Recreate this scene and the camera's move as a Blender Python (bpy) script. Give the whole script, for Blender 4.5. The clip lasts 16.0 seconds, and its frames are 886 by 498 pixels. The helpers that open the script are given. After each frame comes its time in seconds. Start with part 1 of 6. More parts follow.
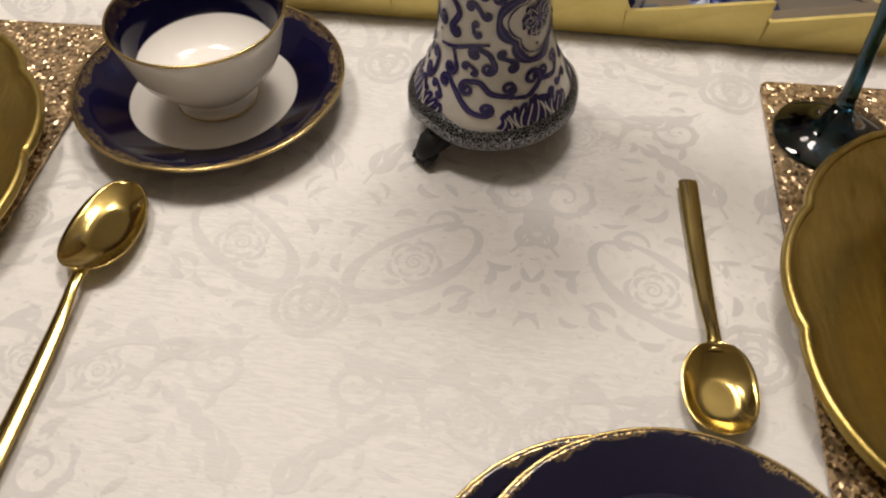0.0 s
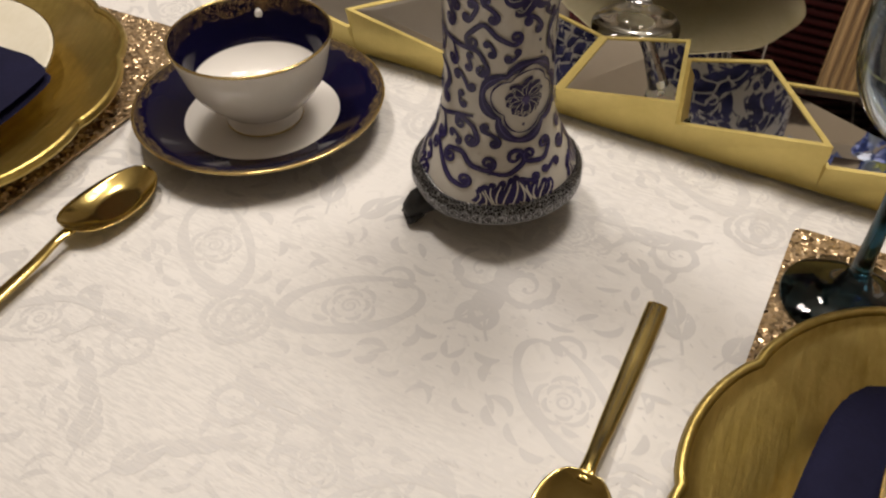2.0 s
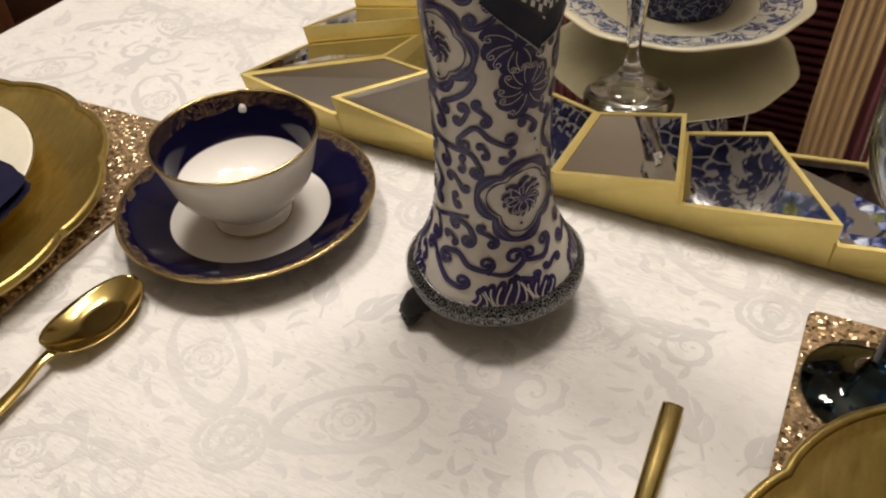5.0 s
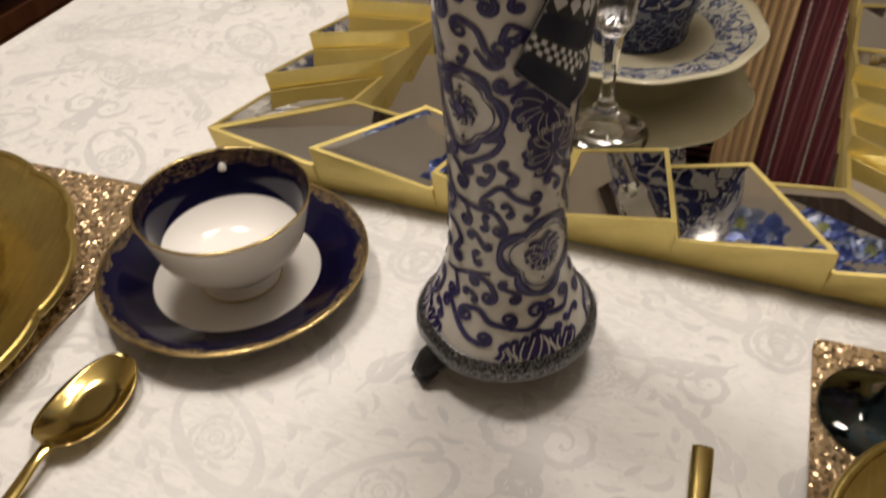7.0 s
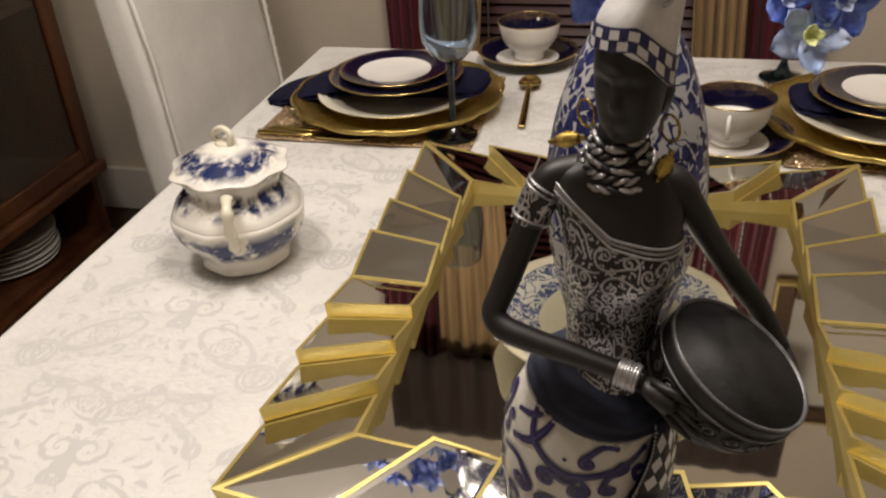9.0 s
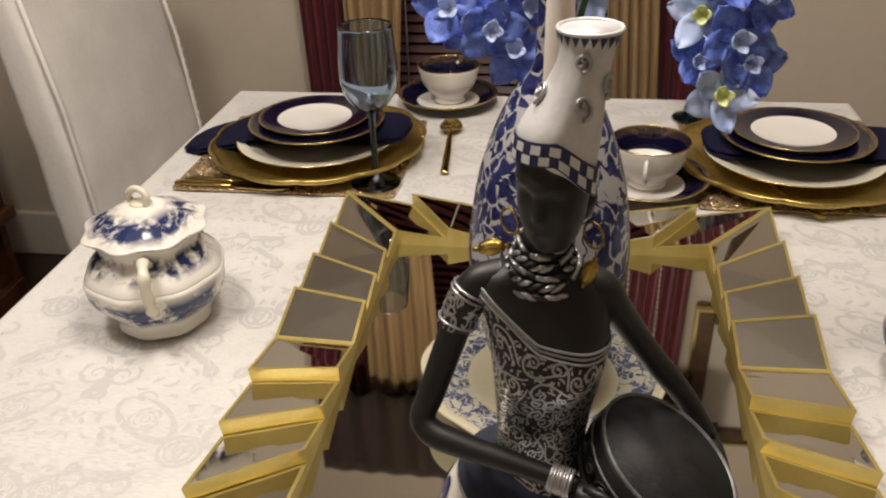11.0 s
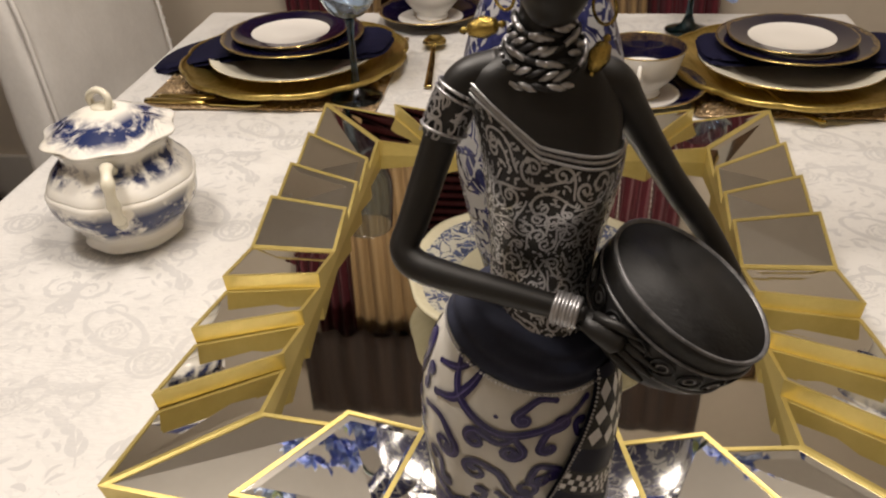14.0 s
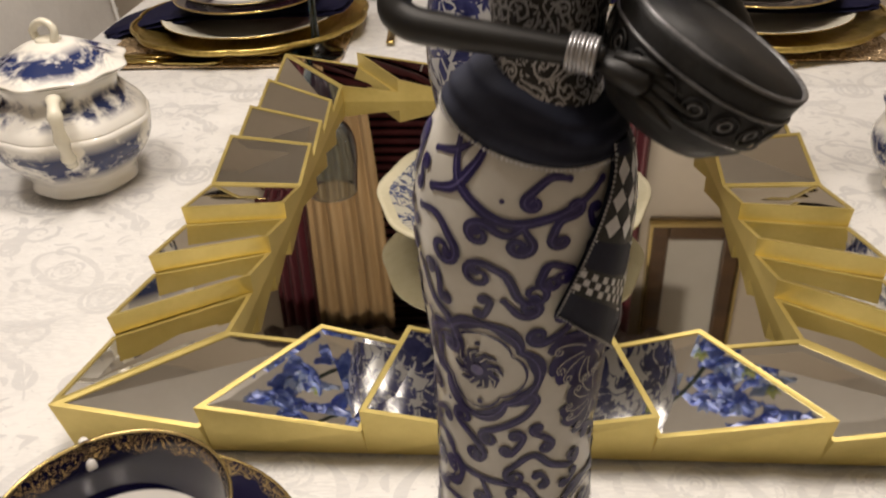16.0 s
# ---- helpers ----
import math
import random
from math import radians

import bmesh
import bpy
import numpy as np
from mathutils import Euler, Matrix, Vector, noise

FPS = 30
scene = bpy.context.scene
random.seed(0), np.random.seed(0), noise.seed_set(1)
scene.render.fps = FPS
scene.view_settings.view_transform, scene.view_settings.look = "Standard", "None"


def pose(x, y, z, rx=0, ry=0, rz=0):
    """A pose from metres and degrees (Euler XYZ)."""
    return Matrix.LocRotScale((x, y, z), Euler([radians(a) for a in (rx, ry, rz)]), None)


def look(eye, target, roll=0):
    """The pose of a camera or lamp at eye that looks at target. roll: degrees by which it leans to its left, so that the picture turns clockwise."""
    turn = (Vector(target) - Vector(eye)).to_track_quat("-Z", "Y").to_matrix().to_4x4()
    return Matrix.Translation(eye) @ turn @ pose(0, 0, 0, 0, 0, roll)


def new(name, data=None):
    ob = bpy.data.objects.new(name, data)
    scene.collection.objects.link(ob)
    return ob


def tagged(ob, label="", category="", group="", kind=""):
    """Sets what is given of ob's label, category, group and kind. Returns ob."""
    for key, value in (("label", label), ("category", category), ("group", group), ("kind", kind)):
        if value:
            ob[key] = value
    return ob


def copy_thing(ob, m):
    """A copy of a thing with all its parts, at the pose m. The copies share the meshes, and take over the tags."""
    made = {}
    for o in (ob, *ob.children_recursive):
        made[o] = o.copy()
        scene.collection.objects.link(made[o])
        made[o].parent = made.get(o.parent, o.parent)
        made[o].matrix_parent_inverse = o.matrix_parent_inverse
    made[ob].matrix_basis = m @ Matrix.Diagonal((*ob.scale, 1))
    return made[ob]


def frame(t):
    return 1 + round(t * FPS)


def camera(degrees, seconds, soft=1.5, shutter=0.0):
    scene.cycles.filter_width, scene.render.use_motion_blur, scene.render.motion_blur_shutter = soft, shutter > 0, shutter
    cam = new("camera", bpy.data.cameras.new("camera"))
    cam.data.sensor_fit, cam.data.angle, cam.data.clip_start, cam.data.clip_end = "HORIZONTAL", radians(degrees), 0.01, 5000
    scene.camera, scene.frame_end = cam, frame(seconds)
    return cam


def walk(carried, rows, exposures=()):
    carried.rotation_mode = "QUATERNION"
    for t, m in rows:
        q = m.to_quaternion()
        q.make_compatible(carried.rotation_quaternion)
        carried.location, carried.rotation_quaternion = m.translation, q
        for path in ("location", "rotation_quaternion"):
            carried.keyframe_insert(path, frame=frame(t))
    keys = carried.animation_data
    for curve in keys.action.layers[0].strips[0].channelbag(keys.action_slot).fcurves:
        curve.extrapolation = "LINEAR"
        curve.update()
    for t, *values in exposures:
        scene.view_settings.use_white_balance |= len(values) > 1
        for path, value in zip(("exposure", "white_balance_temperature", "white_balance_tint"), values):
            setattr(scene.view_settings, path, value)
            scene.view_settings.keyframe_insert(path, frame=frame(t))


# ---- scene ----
cam = camera(55.4, 16.0, 2.1, 0.4)
PATH = [
    (0, (0.012, 0.021, 1.1), (-0.221, 1.283, -0.434), -1.6),
    (0.5, (0.064, 0.023, 1.095), (-0.34, 1.274, -0.413), -1.5),
    (1, (0.11, 0.043, 1.089), (-0.44, 1.268, -0.393), -1.8),
    (1.5, (0.141, 0.053, 1.087), (-0.531, 1.261, -0.358), -1.9),
    (2, (0.15, 0.064, 1.086), (-0.608, 1.287, -0.302), -1.7),
    (2.5, (0.154, 0.076, 1.081), (-0.653, 1.313, -0.267), -2.6),
    (3, (0.16, 0.081, 1.084), (-0.67, 1.328, -0.242), -3.0),
    (3.5, (0.153, 0.081, 1.093), (-0.677, 1.345, -0.217), -3.3),
    (4, (0.143, 0.084, 1.101), (-0.682, 1.359, -0.2), -4.3),
    (4.5, (0.132, 0.091, 1.098), (-0.67, 1.375, -0.207), -4.1),
    (4.7, (0.132, 0.097, 1.097), (-0.661, 1.378, -0.218), -4.2),
    (6.8, (0.084, 0.091, 1.106), (-0.557, 1.437, -0.227), -3.8),
    (7, (0.073, 0.094, 1.112), (-0.525, 1.484, -0.195), -2.8),
    (7.5, (0.054, 0.106, 1.137), (-0.488, 1.57, -0.113), -1.8),
    (8, (0.043, 0.117, 1.154), (-0.485, 1.641, -0.029), -2.5),
    (8.5, (0.009, 0.132, 1.201), (-0.488, 1.731, 0.107), -2.8),
    (9, (-0.013, 0.15, 1.22), (-0.459, 1.802, 0.185), -3.2),
    (9.5, (-0.017, 0.156, 1.234), (-0.397, 1.854, 0.248), -2.7),
    (9.7, (-0.015, 0.161, 1.245), (-0.374, 1.863, 0.257), -2.4),
    (12, (-0.016, 0.176, 1.227), (-0.27, 1.897, 0.24), -1.9),
    (12.5, (-0.016, 0.182, 1.217), (-0.264, 1.89, 0.207), -1.7),
    (13, (-0.018, 0.181, 1.208), (-0.264, 1.881, 0.185), -1.9),
    (13.5, (-0.018, 0.183, 1.189), (-0.266, 1.868, 0.141), -2.5),
    (14, (-0.019, 0.184, 1.178), (-0.261, 1.849, 0.095), -2.4),
    (14.5, (-0.02, 0.181, 1.165), (-0.253, 1.841, 0.073), -2.7),
    (15, (-0.019, 0.178, 1.147), (-0.232, 1.847, 0.066), -3.1),
    (15.5, (-0.024, 0.175, 1.131), (-0.208, 1.855, 0.062), -2.7),
    (16, (-0.032, 0.172, 1.1), (-0.18, 1.865, 0.045), -2.3),
]
walk(cam, [(t, look(eye, target, roll)) for t, eye, target, roll in PATH],
     [(0, -0.27), (1.5, -0.24), (2.5, -0.18), (3.5, -0.08), (4.5, -0.08), (7, -0.24), (8, -0.22), (9, -0.20), (9.7, -0.14), (12, -0.10), (13, -0.04), (14.5, -0.09), (16, -0.06)])

# ---- world and lights ----
TOP = 0.752          # top of the tablecloth
FLOOR_M = 0.765      # mirror floor of the tray
world = bpy.data.worlds.new("world")
scene.world = world
world.use_nodes = True
world.node_tree.nodes["Background"].inputs[0].default_value = (0.9, 0.75, 0.6, 1)
world.node_tree.nodes["Background"].inputs[1].default_value = 0.02


def lamp(x, y, z, watts, radius=0.085):
    """A shaded chandelier lamp that throws its light downwards and out."""
    d = bpy.data.lights.new("chandelier_lamp", "SPOT")
    d.energy, d.color, d.shadow_soft_size = watts, (1.0, 0.895, 0.80), radius
    d.spot_size, d.spot_blend = radians(168), 0.35
    o = new("chandelier_lamp", d)
    o.location = (x, y, z)
    return o


lamp(-0.62, 0.66, 1.90, 11.0)
lamp(-0.47, 0.54, 1.90, 21.0)
lamp(-0.15, 0.96, 1.90, 6.0)
lamp(0.12, 0.78, 1.90, 7.0)
# Added fill lamp without a fixture: lifts the ceiling and the right-hand wall.
glow = bpy.data.lights.new("room_fill_lamp", "POINT")
glow.energy, glow.color, glow.shadow_soft_size = 26.0, (1.0, 0.885, 0.78), 0.12
new("room_fill_lamp", glow).location = (0.0, 0.72, 1.98)


# ---- materials ----
class Graph:
    """A small helper that strings shader nodes together."""

    def __init__(self, name):
        self.m = bpy.data.materials.new(name)
        self.m.use_nodes = True
        self.t = self.m.node_tree
        self.b = self.t.nodes["Principled BSDF"]

    def put(self, sock, v):
        if isinstance(v, bpy.types.NodeSocket):
            self.t.links.new(v, sock)
        elif isinstance(v, (tuple, list)) and len(v) == 3 and sock.type == "RGBA":
            sock.default_value = (*v, 1)
        else:
            sock.default_value = v

    def node(self, kind, ins=(), **props):
        n = self.t.nodes.new(kind)
        for k, v in props.items():
            setattr(n, k, v)
        for k, v in dict(ins).items():
            self.put(n.inputs[k], v)
        return n

    def coords(self):
        return self.node("ShaderNodeTexCoord").outputs["Object"]

    def math(self, op, a, b=0.0, c=0.0):
        n = self.node("ShaderNodeMath", {0: a, 1: b, 2: c}, operation=op)
        return n.outputs[0]

    def noise(self, scale, detail=4.0, vec=None, rough=0.55, warp=0.0):
        ins = {"Scale": scale, "Detail": detail, "Roughness": rough, "Distortion": warp}
        ins["Vector"] = vec if vec is not None else self.coords()
        return self.node("ShaderNodeTexNoise", ins)

    def voronoi(self, scale, vec=None, feature="F1", rand=1.0):
        ins = {"Scale": scale, "Randomness": rand, "Vector": vec if vec is not None else self.coords()}
        return self.node("ShaderNodeTexVoronoi", ins, feature=feature)

    def step(self, v, lo, hi):
        n = self.node("ShaderNodeMapRange", {"Value": v, "From Min": lo, "From Max": hi})
        n.clamp = True
        return n.outputs[0]

    def band(self, v, lo, hi, soft):
        return self.math("MULTIPLY", self.step(v, lo - soft, lo + soft), self.step(v, hi + soft, hi - soft))

    def mix(self, f, a, b):
        n = self.node("ShaderNodeMix", {0: f}, data_type="RGBA")
        self.put(n.inputs[6], a)
        self.put(n.inputs[7], b)
        return n.outputs[2]

    def lerp(self, f, a, b):
        n = self.node("ShaderNodeMix", {0: f, 2: a, 3: b})
        return n.outputs[0]

    def radius(self, vec=None):
        s = self.node("ShaderNodeSeparateXYZ", {0: vec if vec is not None else self.coords()})
        return self.math("SQRT", self.math("ADD", self.math("MULTIPLY", s.outputs[0], s.outputs[0]), self.math("MULTIPLY", s.outputs[1], s.outputs[1])))

    def xyz(self, vec=None):
        return self.node("ShaderNodeSeparateXYZ", {0: vec if vec is not None else self.coords()}).outputs

    def bump(self, h, strength, dist):
        n = self.node("ShaderNodeBump", {"Height": h, "Strength": strength, "Distance": dist})
        if self.b.inputs["Normal"].is_linked:
            self.t.links.new(self.b.inputs["Normal"].links[0].from_socket, n.inputs["Normal"])
        self.put(self.b.inputs["Normal"], n.outputs[0])

    def end(self, color, rough, metal=0.0, **more):
        self.put(self.b.inputs["Base Color"], color)
        self.put(self.b.inputs["Roughness"], rough)
        self.put(self.b.inputs["Metallic"], metal)
        for k, v in more.items():
            self.put(self.b.inputs[k.replace("_", " ")], v)
        return self.m


def plain(name, a, b, rough, metal=0.0, scale=30.0, bump=0.0, dist=0.001, rough2=None, **more):
    """Two tones mixed by noise at two scales, with a little relief."""
    g = Graph(name)
    n1, n2 = g.noise(scale), g.noise(scale * 9, 3)
    f = g.math("ADD", g.math("MULTIPLY", n1.outputs[0], 0.7), g.math("MULTIPLY", n2.outputs[0], 0.3))
    f = g.step(f, 0.35, 0.65)
    if bump:
        g.bump(n2.outputs[0], bump, dist)
    return g.end(g.mix(f, a, b), g.lerp(f, rough, rough if rough2 is None else rough2), metal, **more)


def cloth_material(name, woven):
    """White damask: a dull flecked ground, or the satin figure woven into it."""
    g = Graph(name)
    p = g.coords()
    fleck = g.noise(380.0, 2, g.node("ShaderNodeVectorMath", {0: p, 1: (0.3, 1.7, 1.0)}, operation="MULTIPLY").outputs[0])
    patch = g.noise(7.0, 3, p)
    weave = g.noise(1500.0, 2, p)
    small = g.noise(64.0, 2, p, 0.5, 2.2)
    crinkle = g.noise(46.0, 3, g.node("ShaderNodeVectorMath", {0: p, 1: (0.45, 1.5, 1.0)}, operation="MULTIPLY").outputs[0], 0.6, 1.2)
    f = g.math("MULTIPLY", g.step(fleck.outputs[0], 0.44, 0.60), g.step(patch.outputs[0], 0.40, 0.62))
    if woven:
        color = g.mix(f, (0.62, 0.615, 0.61), (0.68, 0.67, 0.655))
        rough = g.lerp(f, 0.40, 0.52)
    else:
        leaf = g.math("MULTIPLY", g.step(small.outputs[0], 0.56, 0.60), 0.45)
        f = g.math("MAXIMUM", f, leaf)
        color = g.mix(f, (0.765, 0.755, 0.735), (0.66, 0.653, 0.64))
        rough = g.lerp(f, 0.58, 0.38)
    g.bump(crinkle.outputs[0], 0.30, 0.0022)
    g.bump(g.math("ADD", g.math("MULTIPLY", weave.outputs[0], 0.5), g.math("MULTIPLY", f, 0.5)), 0.30, 0.0005)
    return g.end(color, rough, 0.0, Sheen_Weight=0.1)


def glitter_material():
    g = Graph("gold_glitter")
    v = g.voronoi(520.0)
    v2 = g.voronoi(900.0)
    d = g.node("ShaderNodeVectorMath", {0: v.outputs["Color"], 1: (0.5, 0.5, 0.5)}, operation="SUBTRACT").outputs[0]
    d = g.node("ShaderNodeVectorMath", {0: d, "Scale": 1.9}, operation="SCALE").outputs[0]
    nrm = g.node("ShaderNodeNewGeometry").outputs["Normal"]
    d = g.node("ShaderNodeVectorMath", {0: d, 1: nrm}, operation="ADD").outputs[0]
    d = g.node("ShaderNodeVectorMath", {0: d}, operation="NORMALIZE").outputs[0]
    g.put(g.b.inputs["Normal"], d)
    tone = g.mix(g.math("FRACT", g.math("MULTIPLY", v2.outputs["Distance"], 3.0)), (0.50, 0.33, 0.17), (0.83, 0.64, 0.40))
    return g.end(tone, 0.25, 0.6)


def porcelain_rim(name, inner, outer, centre=(0.80, 0.78, 0.74), navy=(0.0045, 0.004, 0.022), gold_from=0.78):
    """Cobalt band between a white centre and a gilt lace edge; radii in metres."""
    g = Graph(name)
    r = g.radius()
    t = g.math("DIVIDE", g.math("SUBTRACT", r, inner), outer - inner)
    lace = g.voronoi(210.0, feature="DISTANCE_TO_EDGE")
    swirl = g.noise(240.0, 2, None, 0.5, 2.0)
    wave = g.noise(70.0, 2)
    reach = g.math("ADD", t, g.math("MULTIPLY", g.math("SUBTRACT", wave.outputs[0], 0.5), 0.5))
    line = g.math("ABSOLUTE", g.math("SUBTRACT", swirl.outputs[0], 0.5))
    lace_f = g.math("MAXIMUM", g.step(lace.outputs[0], 0.05, 0.03), g.step(line, 0.045, 0.03))
    lace_f = g.math("MULTIPLY", lace_f, g.step(reach, gold_from, gold_from + 0.06))
    edge = g.step(t, 0.965, 0.975)
    gold = g.math("MAXIMUM", lace_f, edge)
    col = g.mix(g.step(t, -0.012, 0.012), centre, navy)
    col = g.mix(gold, col, (0.46, 0.34, 0.15))
    return g.end(col, g.lerp(gold, 0.09, 0.24), g.math("MULTIPLY", gold, 0.9))


def cup_inside_material():
    """Cup: white outside, cobalt and gilt band inside, white bowl."""
    g = Graph("cup_lining")
    s = g.xyz()
    swirl = g.noise(260.0, 2, None, 0.5, 2.0)
    line = g.math("ABSOLUTE", g.math("SUBTRACT", swirl.outputs[0], 0.5))
    wave = g.noise(80.0, 2)
    z = g.math("ADD", s[2], g.math("MULTIPLY", g.math("SUBTRACT", wave.outputs[0], 0.5), 0.010))
    lace = g.math("MULTIPLY", g.step(line, 0.034, 0.020), g.step(z, 0.0515, 0.0530))
    col = g.mix(g.step(s[2], 0.0318, 0.0328), (0.86, 0.84, 0.80), (0.0045, 0.004, 0.022))
    col = g.mix(lace, col, (0.62, 0.42, 0.16))
    return g.end(col, g.lerp(lace, 0.08, 0.25), g.math("MULTIPLY", lace, 0.9))


def blue_white_material(name, scale, white=(0.78, 0.76, 0.70), blue=(0.02, 0.03, 0.16), soft=0.02, amount=0.5, rough=0.12, shine=0.5):
    """Underglaze blue blossoms and leaves on white porcelain."""
    g = Graph(name)
    p = g.coords()
    warp = g.noise(scale * 0.8, 2, p)
    w = g.node("ShaderNodeVectorMath", {0: warp.outputs["Color"], 1: (0.5, 0.5, 0.5)}, operation="SUBTRACT").outputs[0]
    w = g.node("ShaderNodeVectorMath", {0: w, "Scale": 0.9 / scale}, operation="SCALE").outputs[0]
    q = g.node("ShaderNodeVectorMath", {0: p, 1: w}, operation="ADD").outputs[0]
    v = g.voronoi(scale, q, rand=0.85)
    petals = g.voronoi(scale * 2.6, q, feature="DISTANCE_TO_EDGE")
    flower = g.math("MULTIPLY", g.step(v.outputs["Distance"], amount + soft, amount - soft), g.step(petals.outputs[0], 0.05, 0.08))
    vine = g.noise(scale * 1.1, 2, q, 0.5, 1.5)
    line = g.math("ABSOLUTE", g.math("SUBTRACT", vine.outputs[0], 0.5))
    f = g.math("MAXIMUM", flower, g.step(line, 0.035 + soft * 0.3, 0.025))
    wash = g.noise(scale * 3.0, 3, q)
    tint = g.mix(g.step(wash.outputs[0], 0.35, 0.65), blue, tuple(c * 2.2 + 0.02 for c in blue))
    return g.end(g.mix(f, white, tint), rough, 0.0, Specular_IOR_Level=shine)


def flow_blue_material():
    """Smudged flow-blue sprays in two belts on cream ironstone, picked out by height."""
    g = Graph("flow_blue_ironstone")
    p = g.coords()
    s = g.xyz(p)
    n = g.noise(30.0, 5, p, 0.65, 0.8)
    n2 = g.noise(120.0, 3, p)
    belts = g.math("MAXIMUM", g.band(s[2], 0.024, 0.054, 0.006), g.math("MAXIMUM", g.band(s[2], 0.074, 0.092, 0.004), g.band(s[2], 0.112, 0.126, 0.003)))
    f = g.math("MULTIPLY", belts, g.step(g.math("ADD", n.outputs[0], g.math("MULTIPLY", n2.outputs[0], 0.3)), 0.57, 0.70))
    worn = g.noise(18.0, 3, p)
    base = g.mix(g.step(worn.outputs[0], 0.45, 0.75), (0.84, 0.82, 0.77), (0.75, 0.70, 0.60))
    return g.end(g.mix(f, base, (0.020, 0.032, 0.11)), 0.11)


def wood_material(name, dark, light, along=2, rough=0.3, scale=14.0):
    g = Graph(name)
    p = g.coords()
    k = [1.0, 1.0, 1.0]
    k[along] = 0.08
    q = g.node("ShaderNodeVectorMath", {0: p, 1: tuple(k)}, operation="MULTIPLY").outputs[0]
    n = g.noise(scale, 6, q, 0.6, 0.6)
    fine = g.noise(scale * 14, 3, q)
    f = g.math("ADD", g.math("MULTIPLY", n.outputs[0], 0.75), g.math("MULTIPLY", fine.outputs[0], 0.25))
    g.bump(fine.outputs[0], 0.15, 0.0004)
    return g.end(g.mix(g.step(f, 0.35, 0.65), dark, light), rough)


def pewter_material():
    g = Graph("pewter_lace")
    v = g.voronoi(560.0, feature="DISTANCE_TO_EDGE")
    f = g.step(v.outputs[0], 0.03, 0.10)
    g.bump(f, 0.9, 0.0007)
    return g.end(g.mix(f, (0.34, 0.34, 0.34), (0.015, 0.015, 0.017)), 0.35, 0.7)


def drape_material(name, dark, light, rough=0.75):
    g = Graph(name)
    p = g.coords()
    q = g.node("ShaderNodeVectorMath", {0: p, 1: (1, 1, 0.04)}, operation="MULTIPLY").outputs[0]
    n = g.noise(60.0, 4, q)
    weave = g.noise(900.0, 2, p)
    g.bump(weave.outputs[0], 0.2, 0.0005)
    return g.end(g.mix(g.step(n.outputs[0], 0.35, 0.65), dark, light), rough, 0.0, Sheen_Weight=0.1)


def glass_material(name, color, rough=0.0):
    g = Graph(name)
    n = g.noise(20.0)
    return g.end(color, g.lerp(n.outputs[0], rough, rough + 0.01), 0.0, Transmission_Weight=1.0, IOR=1.48)


def mirror_material():
    g = Graph("mirror_silver")
    n = g.noise(14.0, 4)
    return g.end((0.79, 0.78, 0.745), g.step(n.outputs[0], -1.2, 60.0), 1.0)


def charger_material():
    """Gold leaf, brushed and a little crazed, dull in the well."""
    g = Graph("gold_leaf")
    p = g.coords()
    n = g.noise(22.0, 5, p, 0.65)
    scr = g.noise(210.0, 3, g.node("ShaderNodeVectorMath", {0: p, 1: (1, 0.12, 1)}, operation="MULTIPLY").outputs[0])
    f = g.step(g.math("ADD", g.math("MULTIPLY", n.outputs[0], 0.6), g.math("MULTIPLY", scr.outputs[0], 0.4)), 0.35, 0.68)
    g.bump(g.math("ADD", n.outputs[0], g.math("MULTIPLY", scr.outputs[0], 0.4)), 0.42, 0.0018)
    return g.end(g.mix(f, (0.36, 0.265, 0.070), (0.64, 0.49, 0.165)), g.lerp(f, 0.44, 0.27), 0.95)


M_CLOTH = cloth_material("damask_ground", False)
M_SATIN = cloth_material("damask_figure", True)
M_GLITTER = glitter_material()
M_SAUCER = porcelain_rim("cobalt_saucer_glaze", 0.052, 0.0825)
M_SALAD = porcelain_rim("cobalt_plate_glaze", 0.058, 0.098, gold_from=0.84)
M_BREAD = porcelain_rim("cobalt_side_plate_glaze", 0.054, 0.080, gold_from=0.84)
M_DARKPLATE = porcelain_rim("midnight_plate_glaze", 0.058, 0.082, centre=(0.016, 0.018, 0.04), gold_from=0.86)
M_LINING = cup_inside_material()
M_CHINA = plain("white_china", (0.74, 0.72, 0.68), (0.80, 0.78, 0.74), 0.1, scale=20.0)
M_CREAM = plain("cream_china", (0.70, 0.66, 0.53), (0.78, 0.745, 0.63), 0.14, scale=20.0)
M_DISH = plain("old_ivory_china", (0.52, 0.48, 0.33), (0.60, 0.56, 0.41), 0.14, scale=20.0)
M_GILT = plain("gilt_line", (0.58, 0.44, 0.18), (0.70, 0.55, 0.25), 0.2, 0.95, 80.0)
M_SPOON = plain("polished_gold", (0.50, 0.38, 0.13), (0.57, 0.44, 0.16), 0.13, 1.0, 40.0, rough2=0.2)
M_CHARGER = charger_material()
M_TRAYGOLD = plain("brushed_gold_paint", (0.60, 0.48, 0.155), (0.69, 0.56, 0.20), 0.33, 0.66, 25.0, 0.12, 0.0006, 0.42)
M_MIRROR = mirror_material()
M_NAPKIN = plain("navy_linen", (0.007, 0.007, 0.024), (0.011, 0.011, 0.036), 0.85, 0.0, 60.0, 0.5, 0.0006, Specular_IOR_Level=0.15)
M_FLOW = flow_blue_material()
M_VASE = blue_white_material("underglaze_blue", 27.0, white=(0.37, 0.37, 0.38), blue=(0.007, 0.009, 0.050), amount=0.58, rough=0.2, shine=0.2)
M_VASEFOOT = blue_white_material("underglaze_lappets", 60.0, white=(0.17, 0.19, 0.25), blue=(0.006, 0.008, 0.035), amount=0.70, rough=0.2, shine=0.2)
